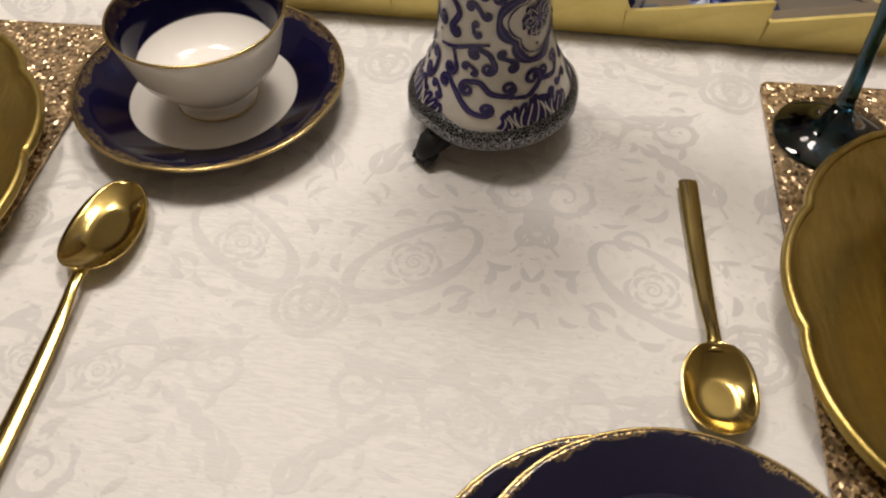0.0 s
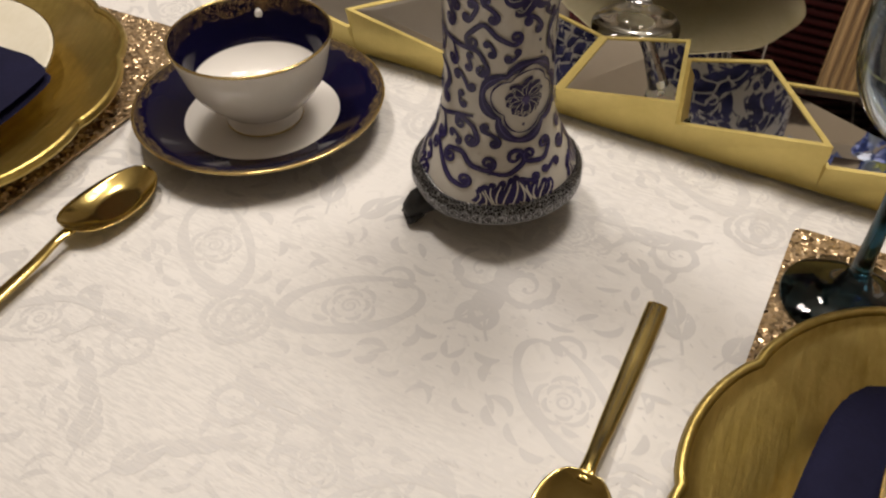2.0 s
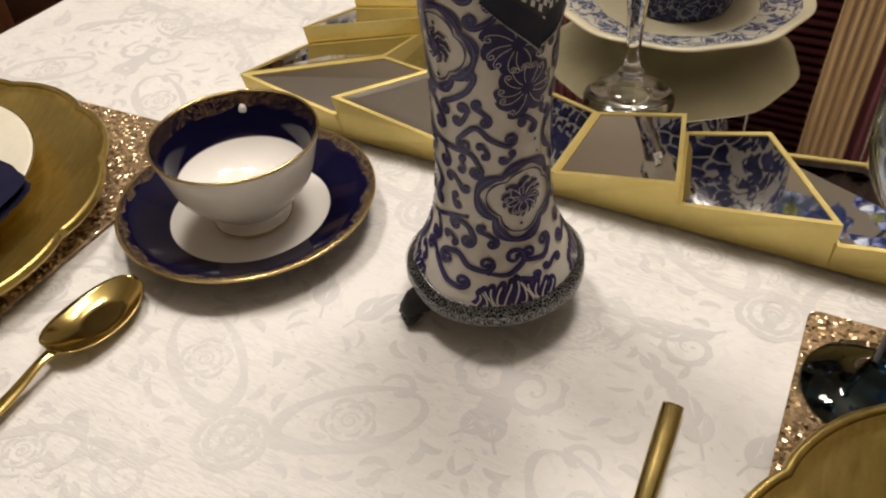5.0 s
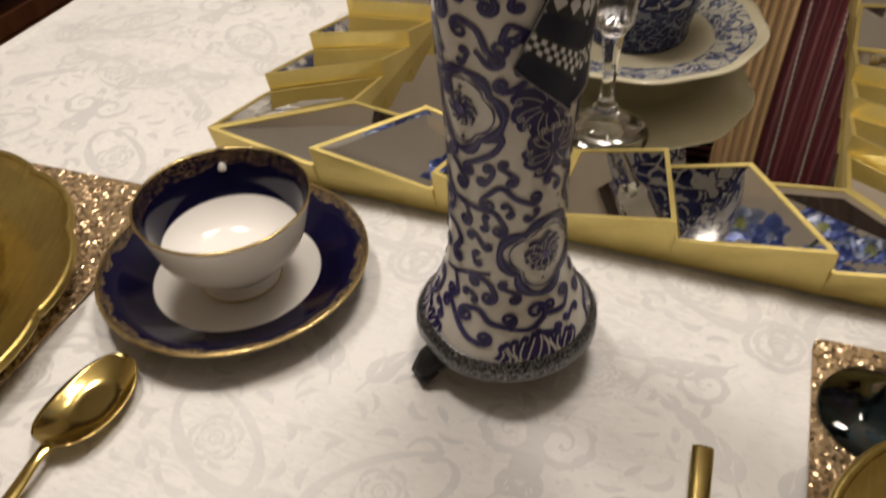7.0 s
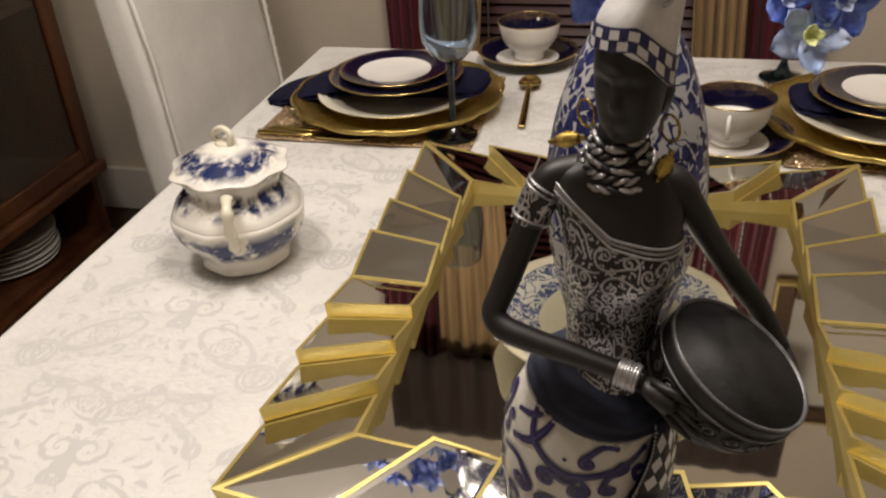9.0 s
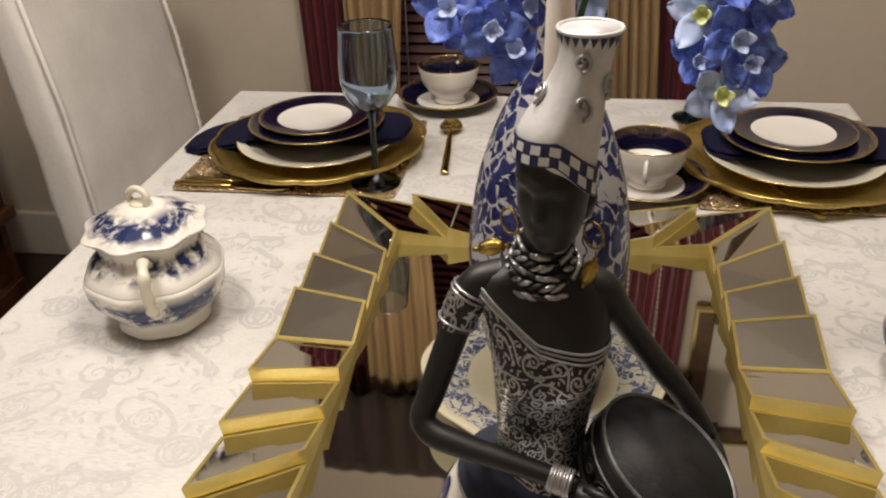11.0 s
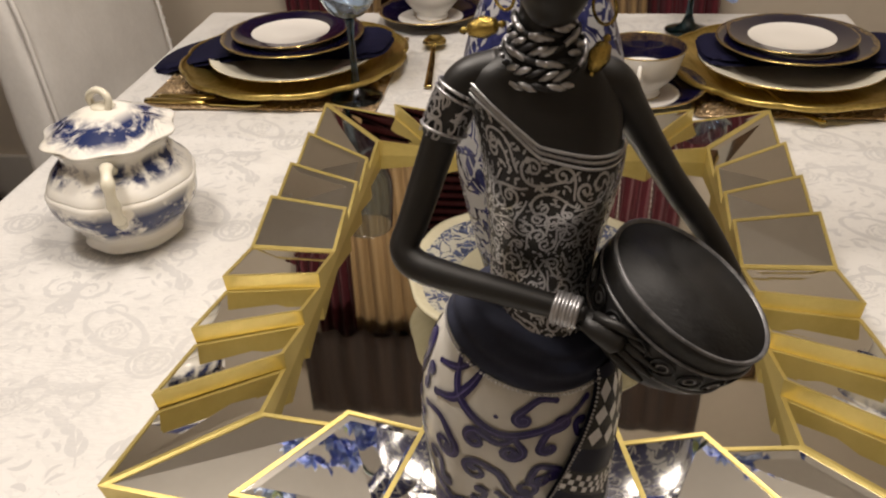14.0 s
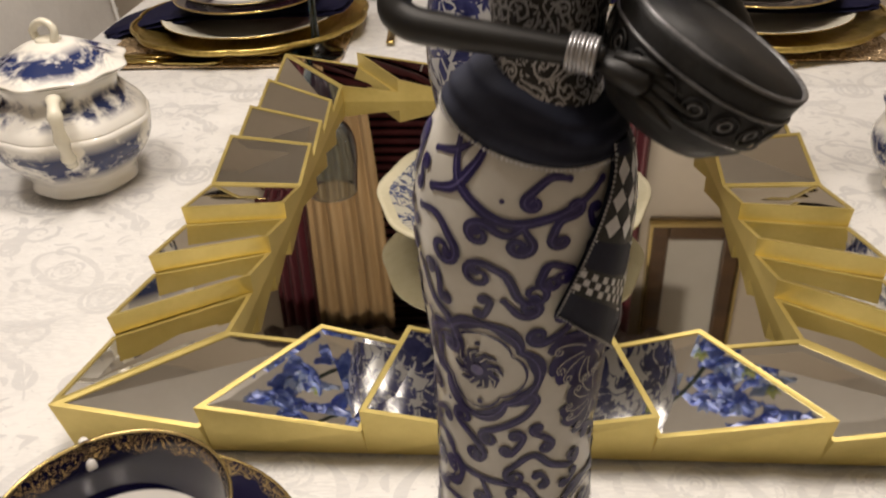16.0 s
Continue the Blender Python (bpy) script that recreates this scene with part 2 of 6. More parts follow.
M_PLATEBLUE = blue_white_material("blue_transfer_plate", 58.0, white=(0.47, 0.455, 0.38), blue=(0.045, 0.055, 0.10), amount=0.44)
M_SKIN = plain("black_resin", (0.007, 0.0065, 0.0065), (0.013, 0.012, 0.011), 0.44, 0.0, 40.0, 0.1, 0.0004, 0.5)
M_BASKET = plain("black_rubbed_clay", (0.008, 0.008, 0.0085), (0.028, 0.028, 0.029), 0.5, 0.0, 60.0, 0.4, 0.0006, 0.6, Specular_IOR_Level=0.3)
M_RUBBED = plain("rubbed_grey_edge", (0.07, 0.07, 0.075), (0.22, 0.22, 0.23), 0.4, 0.3, 120.0)
M_GROUND = plain("blackened_ground", (0.006, 0.006, 0.007), (0.022, 0.021, 0.023), 0.5, 0.0, 180.0, 0.4, 0.0005)
M_PEWTER = pewter_material()
M_SILVER = plain("silver_paint", (0.34, 0.34, 0.355), (0.54, 0.54, 0.56), 0.34, 0.7, 70.0, 0.2, 0.0004)
M_WRAP = plain("pearl_white_wrap", (0.62, 0.62, 0.63), (0.76, 0.76, 0.77), 0.36, 0.2, 60.0, 0.2, 0.0004)
M_SKIRT = plain("skirt_glaze", (0.58, 0.56, 0.51), (0.66, 0.64, 0.59), 0.24, 0.0, 25.0)
M_COBALT = plain("cobalt_enamel", (0.010, 0.007, 0.060), (0.022, 0.015, 0.12), 0.38, 0.0, 90.0)
M_VIOLET = plain("pale_enamel_line", (0.08, 0.07, 0.22), (0.16, 0.14, 0.32), 0.25, 0.0, 90.0)
M_SASH = plain("navy_sash_paint", (0.016, 0.019, 0.036), (0.028, 0.032, 0.056), 0.7, 0.0, 40.0, 0.2, 0.0005, Specular_IOR_Level=0.3)
M_HEADBAND = plain("headband_navy", (0.012, 0.015, 0.060), (0.03, 0.035, 0.11), 0.4, 0.0, 120.0, 0.2, 0.0004)
M_BEADGOLD = plain("antique_gold_bead", (0.05, 0.035, 0.012), (0.66, 0.47, 0.12), 0.25, 0.9, 170.0, 0.6, 0.0006)
M_WAX = plain("white_wax", (0.74, 0.71, 0.66), (0.80, 0.77, 0.72), 0.45, 0.0, 40.0, Subsurface_Weight=0.15)
M_GLASS = glass_material("clear_crystal", (0.97, 0.98, 0.98))
M_BLUEGLASS = glass_material("pale_blue_glass", (0.60, 0.71, 0.84))
M_DARKGLASS = glass_material("deep_teal_glass", (0.018, 0.055, 0.08), 0.02)
M_PETAL = plain("blue_silk_petal", (0.05, 0.10, 0.58), (0.26, 0.38, 0.84), 0.6, 0.0, 55.0, 0.2, 0.0005)
M_PETALPALE = plain("pale_silk_petal", (0.34, 0.48, 0.84), (0.58, 0.66, 0.88), 0.6, 0.0, 55.0, 0.2, 0.0005)
M_PETALHEART = plain("lime_petal_heart", (0.55, 0.66, 0.22), (0.75, 0.78, 0.42), 0.6, 0.0, 55.0)
M_STEM = plain("dark_green_stem", (0.02, 0.045, 0.02), (0.04, 0.07, 0.03), 0.5, 0.0, 60.0)
M_WALL = plain("beige_wall_paint", (0.60, 0.53, 0.43), (0.65, 0.575, 0.47), 0.7, 0.0, 4.0, 0.1, 0.0006)
M_CEIL = plain("ceiling_paint", (0.74, 0.71, 0.66), (0.80, 0.77, 0.72), 0.8, 0.0, 6.0, 0.2, 0.001)
M_TRIM = plain("white_trim_paint", (0.66, 0.62, 0.55), (0.72, 0.68, 0.62), 0.4, 0.0, 6.0)
M_FLOORWOOD = wood_material("dark_floor_wood", (0.018, 0.008, 0.005), (0.05, 0.024, 0.014), 1, 0.28, 9.0)
M_CABINET = wood_material("cherry_wood", (0.055, 0.018, 0.008), (0.13, 0.048, 0.02), 2, 0.28)
M_TABLEWOOD = wood_material("mahogany_table", (0.045, 0.014, 0.008), (0.10, 0.035, 0.018), 1, 0.3)
M_MAROON = drape_material("maroon_drape", (0.075, 0.008, 0.014), (0.125, 0.014, 0.024), 0.55)
M_TAN = drape_material("tan_drape", (0.27, 0.17, 0.07), (0.43, 0.29, 0.14))
M_BLIND = plain("maroon_blind_slat", (0.035, 0.007, 0.008), (0.055, 0.012, 0.012), 0.35, 0.0, 30.0)
M_VALANCE = drape_material("brown_valance", (0.022, 0.012, 0.008), (0.045, 0.024, 0.015))
M_SLIP = plain("white_slipcover", (0.66, 0.64, 0.61), (0.74, 0.72, 0.69), 0.8, 0.0, 14.0, 0.3, 0.002)
M_NIGHT = plain("night_glass", (0.006, 0.006, 0.008), (0.01, 0.01, 0.012), 0.1)
M_FRAME = wood_material("brown_picture_frame", (0.05, 0.025, 0.012), (0.14, 0.075, 0.03), 0, 0.35)
M_PAPER = plain("picture_mat", (0.60, 0.57, 0.50), (0.66, 0.63, 0.56), 0.8, 0.0, 10.0)


# ---- mesh helpers ----
def put_mesh(name, bm, mats):
    me = bpy.data.meshes.new(name)
    bmesh.ops.recalc_face_normals(bm, faces=bm.faces)
    bm.to_mesh(me)
    bm.free()
    for m in mats if isinstance(mats, (list, tuple)) else [mats]:
        me.materials.append(m)
    return me


def smooth(me, on=True):
    for p in me.polygons:
        p.use_smooth = on
    return me


def part(name, bm, mats, parent=None, label="", soft=True, at=None):
    """Links a bmesh as one mesh object, under parent if there is one."""
    o = new(name, smooth(put_mesh(name, bm, mats), soft))
    if parent is not None:
        o.parent = parent
    if at is not None:
        o.matrix_basis = at
    return tagged(o, label)


def thing(name, label, category, at, group="", kind=""):
    o = new(name)
    o.empty_display_size = 0.03
    o.matrix_basis = at
    return tagged(o, label, category, group, kind)


def skin_rings(bm, rings, mat=0, closed=True, caps=True):
    """Faces between successive rings of points, all with the same count."""
    vs = [[bm.verts.new(p) for p in ring] for ring in rings]
    n = len(vs[0])
    for a, b in zip(vs, vs[1:]):
        for i in range(n if closed else n - 1):
            j = (i + 1) % n
            bm.faces.new((a[i], a[j], b[j], b[i])).material_index = mat
    if caps and closed:
        bm.faces.new(list(reversed(vs[0]))).material_index = mat
        bm.faces.new(vs[-1]).material_index = mat
    return vs


def lathe(bm, profile, n=48, mat=0, m=None, wave=None, squash=1.0, caps=True, mats=None):
    """Turns (radius, height) round z. wave(angle, radius) scales the radius."""
    m = m or Matrix()
    rings = []
    for r, z in profile:
        ring = []
        for i in range(n):
            a = 2 * math.pi * i / n
            k = wave(a, r) if wave else 1.0
            ring.append(m @ Vector((r * k * math.cos(a), r * k * math.sin(a) * squash, z)))
        rings.append(ring)
    vs = skin_rings(bm, rings, mat, True, caps)
    if mats:
        bm.faces.ensure_lookup_table()
        first = len(bm.faces) - (len(rings) - 1) * n - (2 if caps else 0)
        for k in range(len(rings) - 1):
            for i in range(n):
                bm.faces[first + k * n + i].material_index = mats[k]
    return vs


def tube(bm, pts, radii, n=10, mat=0, flat=1.0, caps=True):
    """A tube along points; radii is one number or one per point."""
    pts = [Vector(p) for p in pts]
    if not isinstance(radii, (list, tuple)):
        radii = [radii] * len(pts)
    rings, up = [], None
    for i, p in enumerate(pts):
        d = (pts[min(i + 1, len(pts) - 1)] - pts[max(i - 1, 0)]).normalized()
        if up is None:
            up = Vector((0, 0, 1)) if abs(d.z) < 0.9 else Vector((0, 1, 0))
        side = d.cross(up).normalized()
        up = side.cross(d).normalized()
        rings.append([p + radii[i] * (math.cos(2 * math.pi * k / n) * side + flat * math.sin(2 * math.pi * k / n) * up) for k in range(n)])
    return skin_rings(bm, rings, mat, True, caps)


def curve_points(pts, steps=6):
    """A smooth line (Catmull-Rom) through points of any dimension."""
    pts = [np.array(p, float) for p in pts]
    q = [2 * pts[0] - pts[1]] + pts + [2 * pts[-1] - pts[-2]]
    out = []
    for i in range(1, len(q) - 2):
        for s in range(steps):
            t = s / steps
            out.append(0.5 * (2 * q[i] + (q[i + 1] - q[i - 1]) * t + (2 * q[i - 1] - 5 * q[i] + 4 * q[i + 1] - q[i + 2]) * t * t + (3 * q[i] - q[i - 1] - 3 * q[i + 1] + q[i + 2]) * t ** 3))
    out.append(pts[-1])
    return [tuple(float(v) for v in p) for p in out]


def box(bm, lo, hi, mat=0, bevel=0.0):
    x0, y0, z0 = lo
    x1, y1, z1 = hi
    v = [bm.verts.new(p) for p in ((x0, y0, z0), (x1, y0, z0), (x1, y1, z0), (x0, y1, z0), (x0, y0, z1), (x1, y0, z1), (x1, y1, z1), (x0, y1, z1))]
    fs = [bm.faces.new([v[i] for i in f]) for f in ((3, 2, 1, 0), (4, 5, 6, 7), (0, 1, 5, 4), (1, 2, 6, 5), (2, 3, 7, 6), (3, 0, 4, 7))]
    for f in fs:
        f.material_index = mat
    if bevel:
        es = list({e for f in fs for e in f.edges})
        for f in bmesh.ops.bevel(bm, geom=es, offset=bevel, segments=2, affect="EDGES", profile=0.5)["faces"]:
            f.material_index = mat


def box_part(name, lo, hi, material, parent=None, label="", bevel=0.0):
    bm = bmesh.new()
    box(bm, lo, hi, 0, bevel)
    return part(name, bm, material, parent, label, False)


def structure(name, lo, hi, material, label, category, bevel=0.0):
    return tagged(box_part(name, lo, hi, material, None, "", bevel), label, category, "", "structure")


# ---- the room ----
WX0, WX1, WY0, WY1, CZ = -1.85, 1.9, -1.6, 2.2, 2.5
WIN_X0, WIN_X1, WIN_Z0, WIN_Z1 = -0.52, 0.24, 0.62, 2.1
structure("floor", (WX0 - 0.1, WY0 - 0.1, -0.06), (WX1 + 0.1, WY1 + 0.1, 0.0), M_FLOORWOOD, "dark polished wooden floor of the dining room", "floor")
structure("ceiling", (WX0 - 0.1, WY0 - 0.1, CZ), (WX1 + 0.1, WY1 + 0.1, CZ + 0.08), M_CEIL, "plain off-white painted ceiling", "ceiling")
structure("wall_west", (WX0 - 0.1, WY0 - 0.1, 0), (WX0, WY1 + 0.1, CZ), M_WALL, "plain beige painted wall", "wall")
structure("wall_east", (WX1, WY0 - 0.1, 0), (WX1 + 0.1, WY1 + 0.1, CZ), M_WALL, "plain beige painted wall", "wall")
structure("wall_south", (WX0, WY0 - 0.1, 0), (WX1, WY0, CZ), M_WALL, "plain beige painted wall", "wall")


def north_wall():
    bm = bmesh.new()
    y0, y1 = WY1, WY1 + 0.1
    box(bm, (WX0, y0, 0), (WIN_X0, y1, CZ))
    box(bm, (WIN_X1, y0, 0), (WX1, y1, CZ))
    box(bm, (WIN_X0, y0, 0), (WIN_X1, y1, WIN_Z0))
    box(bm, (WIN_X0, y0, WIN_Z1), (WIN_X1, y1, CZ))
    return tagged(part("wall_north", bm, M_WALL, None, "", False), "plain beige painted wall with a curtained window", "wall", "", "structure")


north_wall()
structure("baseboard", (WX0, WY1 - 0.018, 0), (WX1, WY1, 0.14), M_TRIM, "white painted wooden baseboard along the wall", "baseboard", 0.004)
structure("baseboard", (WX0, WY0, 0), (WX0 + 0.018, WY1 - 0.018, 0.14), M_TRIM, "white painted wooden baseboard along the wall", "baseboard", 0.004)


def window():
    w = thing("window_1", "night-dark window closed by maroon slatted blinds", "window", Matrix(), "", "structure")
    box_part("pane", (WIN_X0, WY1 + 0.06, WIN_Z0), (WIN_X1, WY1 + 0.07, WIN_Z1), M_NIGHT, w)
    bm = bmesh.new()
    t = 0.05
    box(bm, (WIN_X0, WY1 + 0.03, WIN_Z0), (WIN_X0 + t, WY1 + 0.058, WIN_Z1))
    box(bm, (WIN_X1 - t, WY1 + 0.03, WIN_Z0), (WIN_X1, WY1 + 0.058, WIN_Z1))
    box(bm, (WIN_X0 + t, WY1 + 0.03, WIN_Z0), (WIN_X1 - t, WY1 + 0.058, WIN_Z0 + t))
    box(bm, (WIN_X0 + t, WY1 + 0.03, WIN_Z1 - t), (WIN_X1 - t, WY1 + 0.058, WIN_Z1))
    part("window_frame", bm, M_TRIM, w, "", False)
    return w


window()


def blinds():
    b = thing("window_blind", "maroon horizontal slatted blind lowered over the window", "blind", pose(0, WY1 - 0.02, 0))
    x0, x1 = WIN_X0 - 0.02, WIN_X1 + 0.02
    box_part("headrail", (x0, -0.02, WIN_Z1 + 0.005), (x1, 0.018, WIN_Z1 + 0.045), M_BLIND, b)
    me = None
    z = 0.55
    while z < WIN_Z1:
        if me is None:
            bm = bmesh.new()
            box(bm, (x0, -0.013, -0.0015), (x1, 0.013, 0.0015), 0, 0.0006)
            me = put_mesh("slat", bm, M_BLIND)
        s = new("slat", me)
        s.parent = b
        s.matrix_basis = pose(0, 0, z, 52, 0, 0)
        z += 0.025
    for x in (x0 + 0.13, (x0 + x1) / 2, x1 - 0.13):
        bm = bmesh.new()
        tube(bm, [(x, -0.017, 0.54), (x, -0.017, WIN_Z1)], 0.0022, 6)
        part("cord", bm, M_TRIM, b)
    return b


blinds()


def drape(name, label, top, bottom, y, z0, z1, folds, depth, material, seed):
    """A hanging curtain whose edges run from top=(x0, x1) to bottom=(x0, x1)."""
    rnd = random.Random(seed)
    bm = bmesh.new()
    nu, nv = folds * 10, 26
    ph = [rnd.uniform(-0.5, 0.5) for _ in range(folds + 1)]
    grid = []
    for j in range(nv + 1):
        v = j / nv
        e = v * v * (3 - 2 * v)
        a, b = top[0] + (bottom[0] - top[0]) * e, top[1] + (bottom[1] - top[1]) * e
        row = []
        for i in range(nu + 1):
            u = i / nu
            k = int(u * folds)
            wob = math.sin(2 * math.pi * folds * u + ph[min(k, folds)] * 0.9 + 0.5 * v)
            row.append(bm.verts.new((a + (b - a) * u, y + depth * wob * (0.5 + 0.5 * v), z1 + (z0 - z1) * v + 0.004 * math.sin(9 * u))))
        grid.append(row)
    for r0, r1 in zip(grid, grid[1:]):
        for i in range(nu):
            bm.faces.new((r0[i], r0[i + 1], r1[i + 1], r1[i]))
    o = part(name, bm, material)
    o.modifiers.new("thick", "SOLIDIFY").thickness = 0.003
    return tagged(o, label, "curtain", "window curtains")


drape("curtain", "maroon floor-length drape at the window side", (-0.68, -0.53), (-0.645, -0.53), 2.12, 0.02, 1.95, 5, 0.018, M_MAROON, 1)
dotted_drape = drape("curtain", "maroon floor-length drape at the window side", (0.11, 0.315), (0.200, 0.355), 2.12, 0.02, 1.95, 5, 0.018, M_MAROON, 2)


def glint_dots(parent, x, z0, z1):
    """A column of pale dots on a line, modelled in for glints on the drape."""
    bm = bmesh.new()
    z = z0
    while z < z1:
        lathe(bm, [(0.0004, -0.0035), (0.0040, 0), (0.0004, 0.0035)], 8, 0, pose(x, 2.090, z), None, 1.0, False)
        z += 0.017
    tube(bm, [(x, 2.091, z0), (x, 2.091, z1)], 0.0008, 5)
    part("glint_dots", bm, M_TRIM, parent, "column of small pale dots standing for glints")


# Two dot columns give the drape's highlights a shape and a pale colour.
glint_dots(dotted_drape, 0.160, 1.1, 1.84)
glint_dots(dotted_drape, 0.240, 1.1, 1.84)
drape("curtain", "tan gathered inner curtain in vertical folds", (-0.55, -0.34), (-0.525, -0.435), 2.06, 0.02, 1.86, 5, 0.016, M_TAN, 3)
drape("curtain", "tan gathered inner curtain in vertical folds", (0.01, 0.115), (0.088, 0.200), 2.06, 0.02, 1.86, 5, 0.016, M_TAN, 4)


def valance():
    bm = bmesh.new()
    x0, x1, n = -0.70, 0.42, 120
    grid = []
    for j in range(9):
        v = j / 8
        row = []
        for i in range(n + 1):
            u = i / n
            z = 2.13 + (1.84 - 2.13) * v - (0.02 * abs(math.sin(math.pi * 9 * u)) if j == 8 else 0)
            row.append(bm.verts.new((x0 + (x1 - x0) * u, 2.0 + 0.012 * math.sin(2 * math.pi * 14 * u) * (0.3 + 0.7 * v), z)))
        grid.append(row)
    for r0, r1 in zip(grid, grid[1:]):
        for i in range(n):
            bm.faces.new((r0[i], r0[i + 1], r1[i + 1], r1[i]))
    v = thing("valance", "dark brown gathered valance with a scalloped hem above the window", "valance", Matrix())
    f = part("fabric", bm, M_VALANCE, v)
    f.modifiers.new("thick", "SOLIDIFY").thickness = 0.004
    box_part("pelmet_board", (x0, 2.02, 2.115), (x1, WY1 - 0.002, 2.14), M_TRIM, v)
    return v


valance()


def picture(x0, x1, z0, z1):
    y = WY1
    p = thing("framed_picture", "framed picture with pale mat in a brown wooden frame", "picture", Matrix())
    t = 0.045
    for n, lo, hi in (("frame_side", (x0, y - 0.03, z0), (x0 + t, y - 0.002, z1)), ("frame_side", (x1 - t, y - 0.03, z0), (x1, y - 0.002, z1)),
                      ("frame_rail", (x0 + t, y - 0.03, z0), (x1 - t, y - 0.002, z0 + t)), ("frame_rail", (x0 + t, y - 0.03, z1 - t), (x1 - t, y - 0.002, z1))):
        box_part(n, lo, hi, M_FRAME, p, "", 0.006)
    for n, lo, hi in (("gilt_lip", (x0 - 0.008, y - 0.034, z0 - 0.008), (x0 - 0.0005, y - 0.002, z1 + 0.008)), ("gilt_lip", (x1 + 0.0005, y - 0.034, z0 - 0.008), (x1 + 0.008, y - 0.002, z1 + 0.008)), ("gilt_lip", (x0, y - 0.034, z0 - 0.008), (x1, y - 0.002, z0 - 0.0005)), ("gilt_lip", (x0, y - 0.034, z1 + 0.0005), (x1, y - 0.002, z1 + 0.008))):
        box_part(n, lo, hi, M_GILT, p, "thin gilt outer lip")
    box_part("mat", (x0 + t, y - 0.012, z0 + t), (x1 - t, y - 0.004, z1 - t), M_PAPER, p)
    return p


picture(0.366, 0.606, 1.60, 2.06)


def cabinet():
    x0, x1, y0, y1 = WX0 + 0.02, -1.43, 0.55, 1.92
    c = thing("china_cabinet", "cherry-wood china cabinet with glass doors and stacked plates inside", "cabinet", Matrix())
    box_part("plinth", (x0, y0, 0.0), (x1 - 0.01, y1, 0.09), M_CABINET, c, "", 0.004)
    box_part("back_panel", (x0, y0, 0.09), (x0 + 0.02, y1, 2.0), M_CABINET, c)
    for a in (y0, y1 - 0.025):
        box_part("side_panel", (x0 + 0.02, a, 0.09), (x1 - 0.02, a + 0.025, 2.0), M_CABINET, c)
    box_part("waist_moulding", (x0 + 0.02, y0 - 0.012, 0.27), (x1 + 0.018, y1 + 0.012, 0.305), M_CABINET, c, "", 0.008)
    box_part("cornice", (x0, y0 - 0.03, 2.0), (x1 + 0.035, y1 + 0.03, 2.07), M_CABINET, c, "", 0.01)
    for z in (0.09, 0.72, 1.15, 1.55):
        box_part("shelf", (x0 + 0.02, y0 + 0.025, z + 0.001), (x1 - 0.03, y1 - 0.025, z + 0.018), M_CABINET, c)
    n = 3
    w = (y1 - y0) / n
    for k in range(n):
        for za, zb in ((0.308, 1.99),):
            a, b = y0 + k * w + 0.002, y0 + (k + 1) * w - 0.002
            d = part("door", _door(a, b, za, zb, x1), M_CABINET, c, "", False)
            box_part("glass_pane", (x1 - 0.012, a + 0.05, za + 0.035), (x1 - 0.008, b - 0.05, zb - 0.045), M_GLASS, d)
    return c


def _door(a, b, za, zb, x1):
    bm = bmesh.new()
    t, h = 0.05, min(0.045, (zb - za) * 0.22)
    box(bm, (x1 - 0.019, a, za), (x1, a + t, zb), 0, 0.003)
    box(bm, (x1 - 0.019, b - t, za), (x1, b, zb), 0, 0.003)
    box(bm, (x1 - 0.019, a + t, za), (x1, b - t, za + h), 0, 0.003)
    box(bm, (x1 - 0.019, a + t, zb - h), (x1, b - t, zb), 0, 0.003)
    return bm


cabinet()


def cabinet_plates():
    first = None
    for y, n in ((1.69, 6), (1.36, 4)):
        for k in range(n):
            m = pose(-1.60 + 0.003 * (k % 3), y + 0.002 * (k % 2), 0.1085 + 0.014 * k)
            if first is None:
                first = thing("dinner_plate", "plain white plate stacked in the base of the cabinet", "plate", m, "plates stacked in the cabinet")
                bm = bmesh.new()
                lathe(bm, plate_profile(0.13, 0.016), 56)
                part("dish", bm, M_CHINA, first)
            else:
                copy_thing(first, m)


def plate_profile(r, lift=0.016, th=0.0028, well=0.62):
    return [(r * well * 0.7, 0.0), (r * well * 0.72, 0.0), (r * well * 0.95, 0.002), (r * 0.97, lift - th * 0.6), (r, lift), (r * 0.995, lift + th * 0.5), (r * 0.97, lift + th * 0.35), (r * well, 0.0055), (r * well * 0.9, 0.0042), (r * well * 0.4, 0.004), (0.001, 0.004)]


cabinet_plates()


# ---- table, cloth ----
TX0, TX1, TY0, TY1 = -0.605, 0.44, -0.22, 1.565


def table():
    t = thing("dining_table", "mahogany dining table hidden under a white cloth", "table", Matrix())
    box_part("tabletop", (TX0 + 0.004, TY0 + 0.004, 0.715), (TX1 - 0.004, TY1 - 0.004, 0.7465), M_TABLEWOOD, t, "", 0.004)
    box_part("apron", (TX0 + 0.09, TY0 + 0.09, 0.62), (TX1 - 0.09, TY1 - 0.09, 0.7148), M_TABLEWOOD, t)
    for x in (TX0 + 0.1, TX1 - 0.1):
        for y in (TY0 + 0.1, TY1 - 0.1):
            bm = bmesh.new()
            lathe(bm, [(0.022, 0), (0.03, 0.05), (0.026, 0.12), (0.036, 0.4), (0.042, 0.55), (0.042, 0.6198)], 20)
            part("leg", bm, M_TABLEWOOD, t, "", True, pose(x, y, 0))
    return t


table()


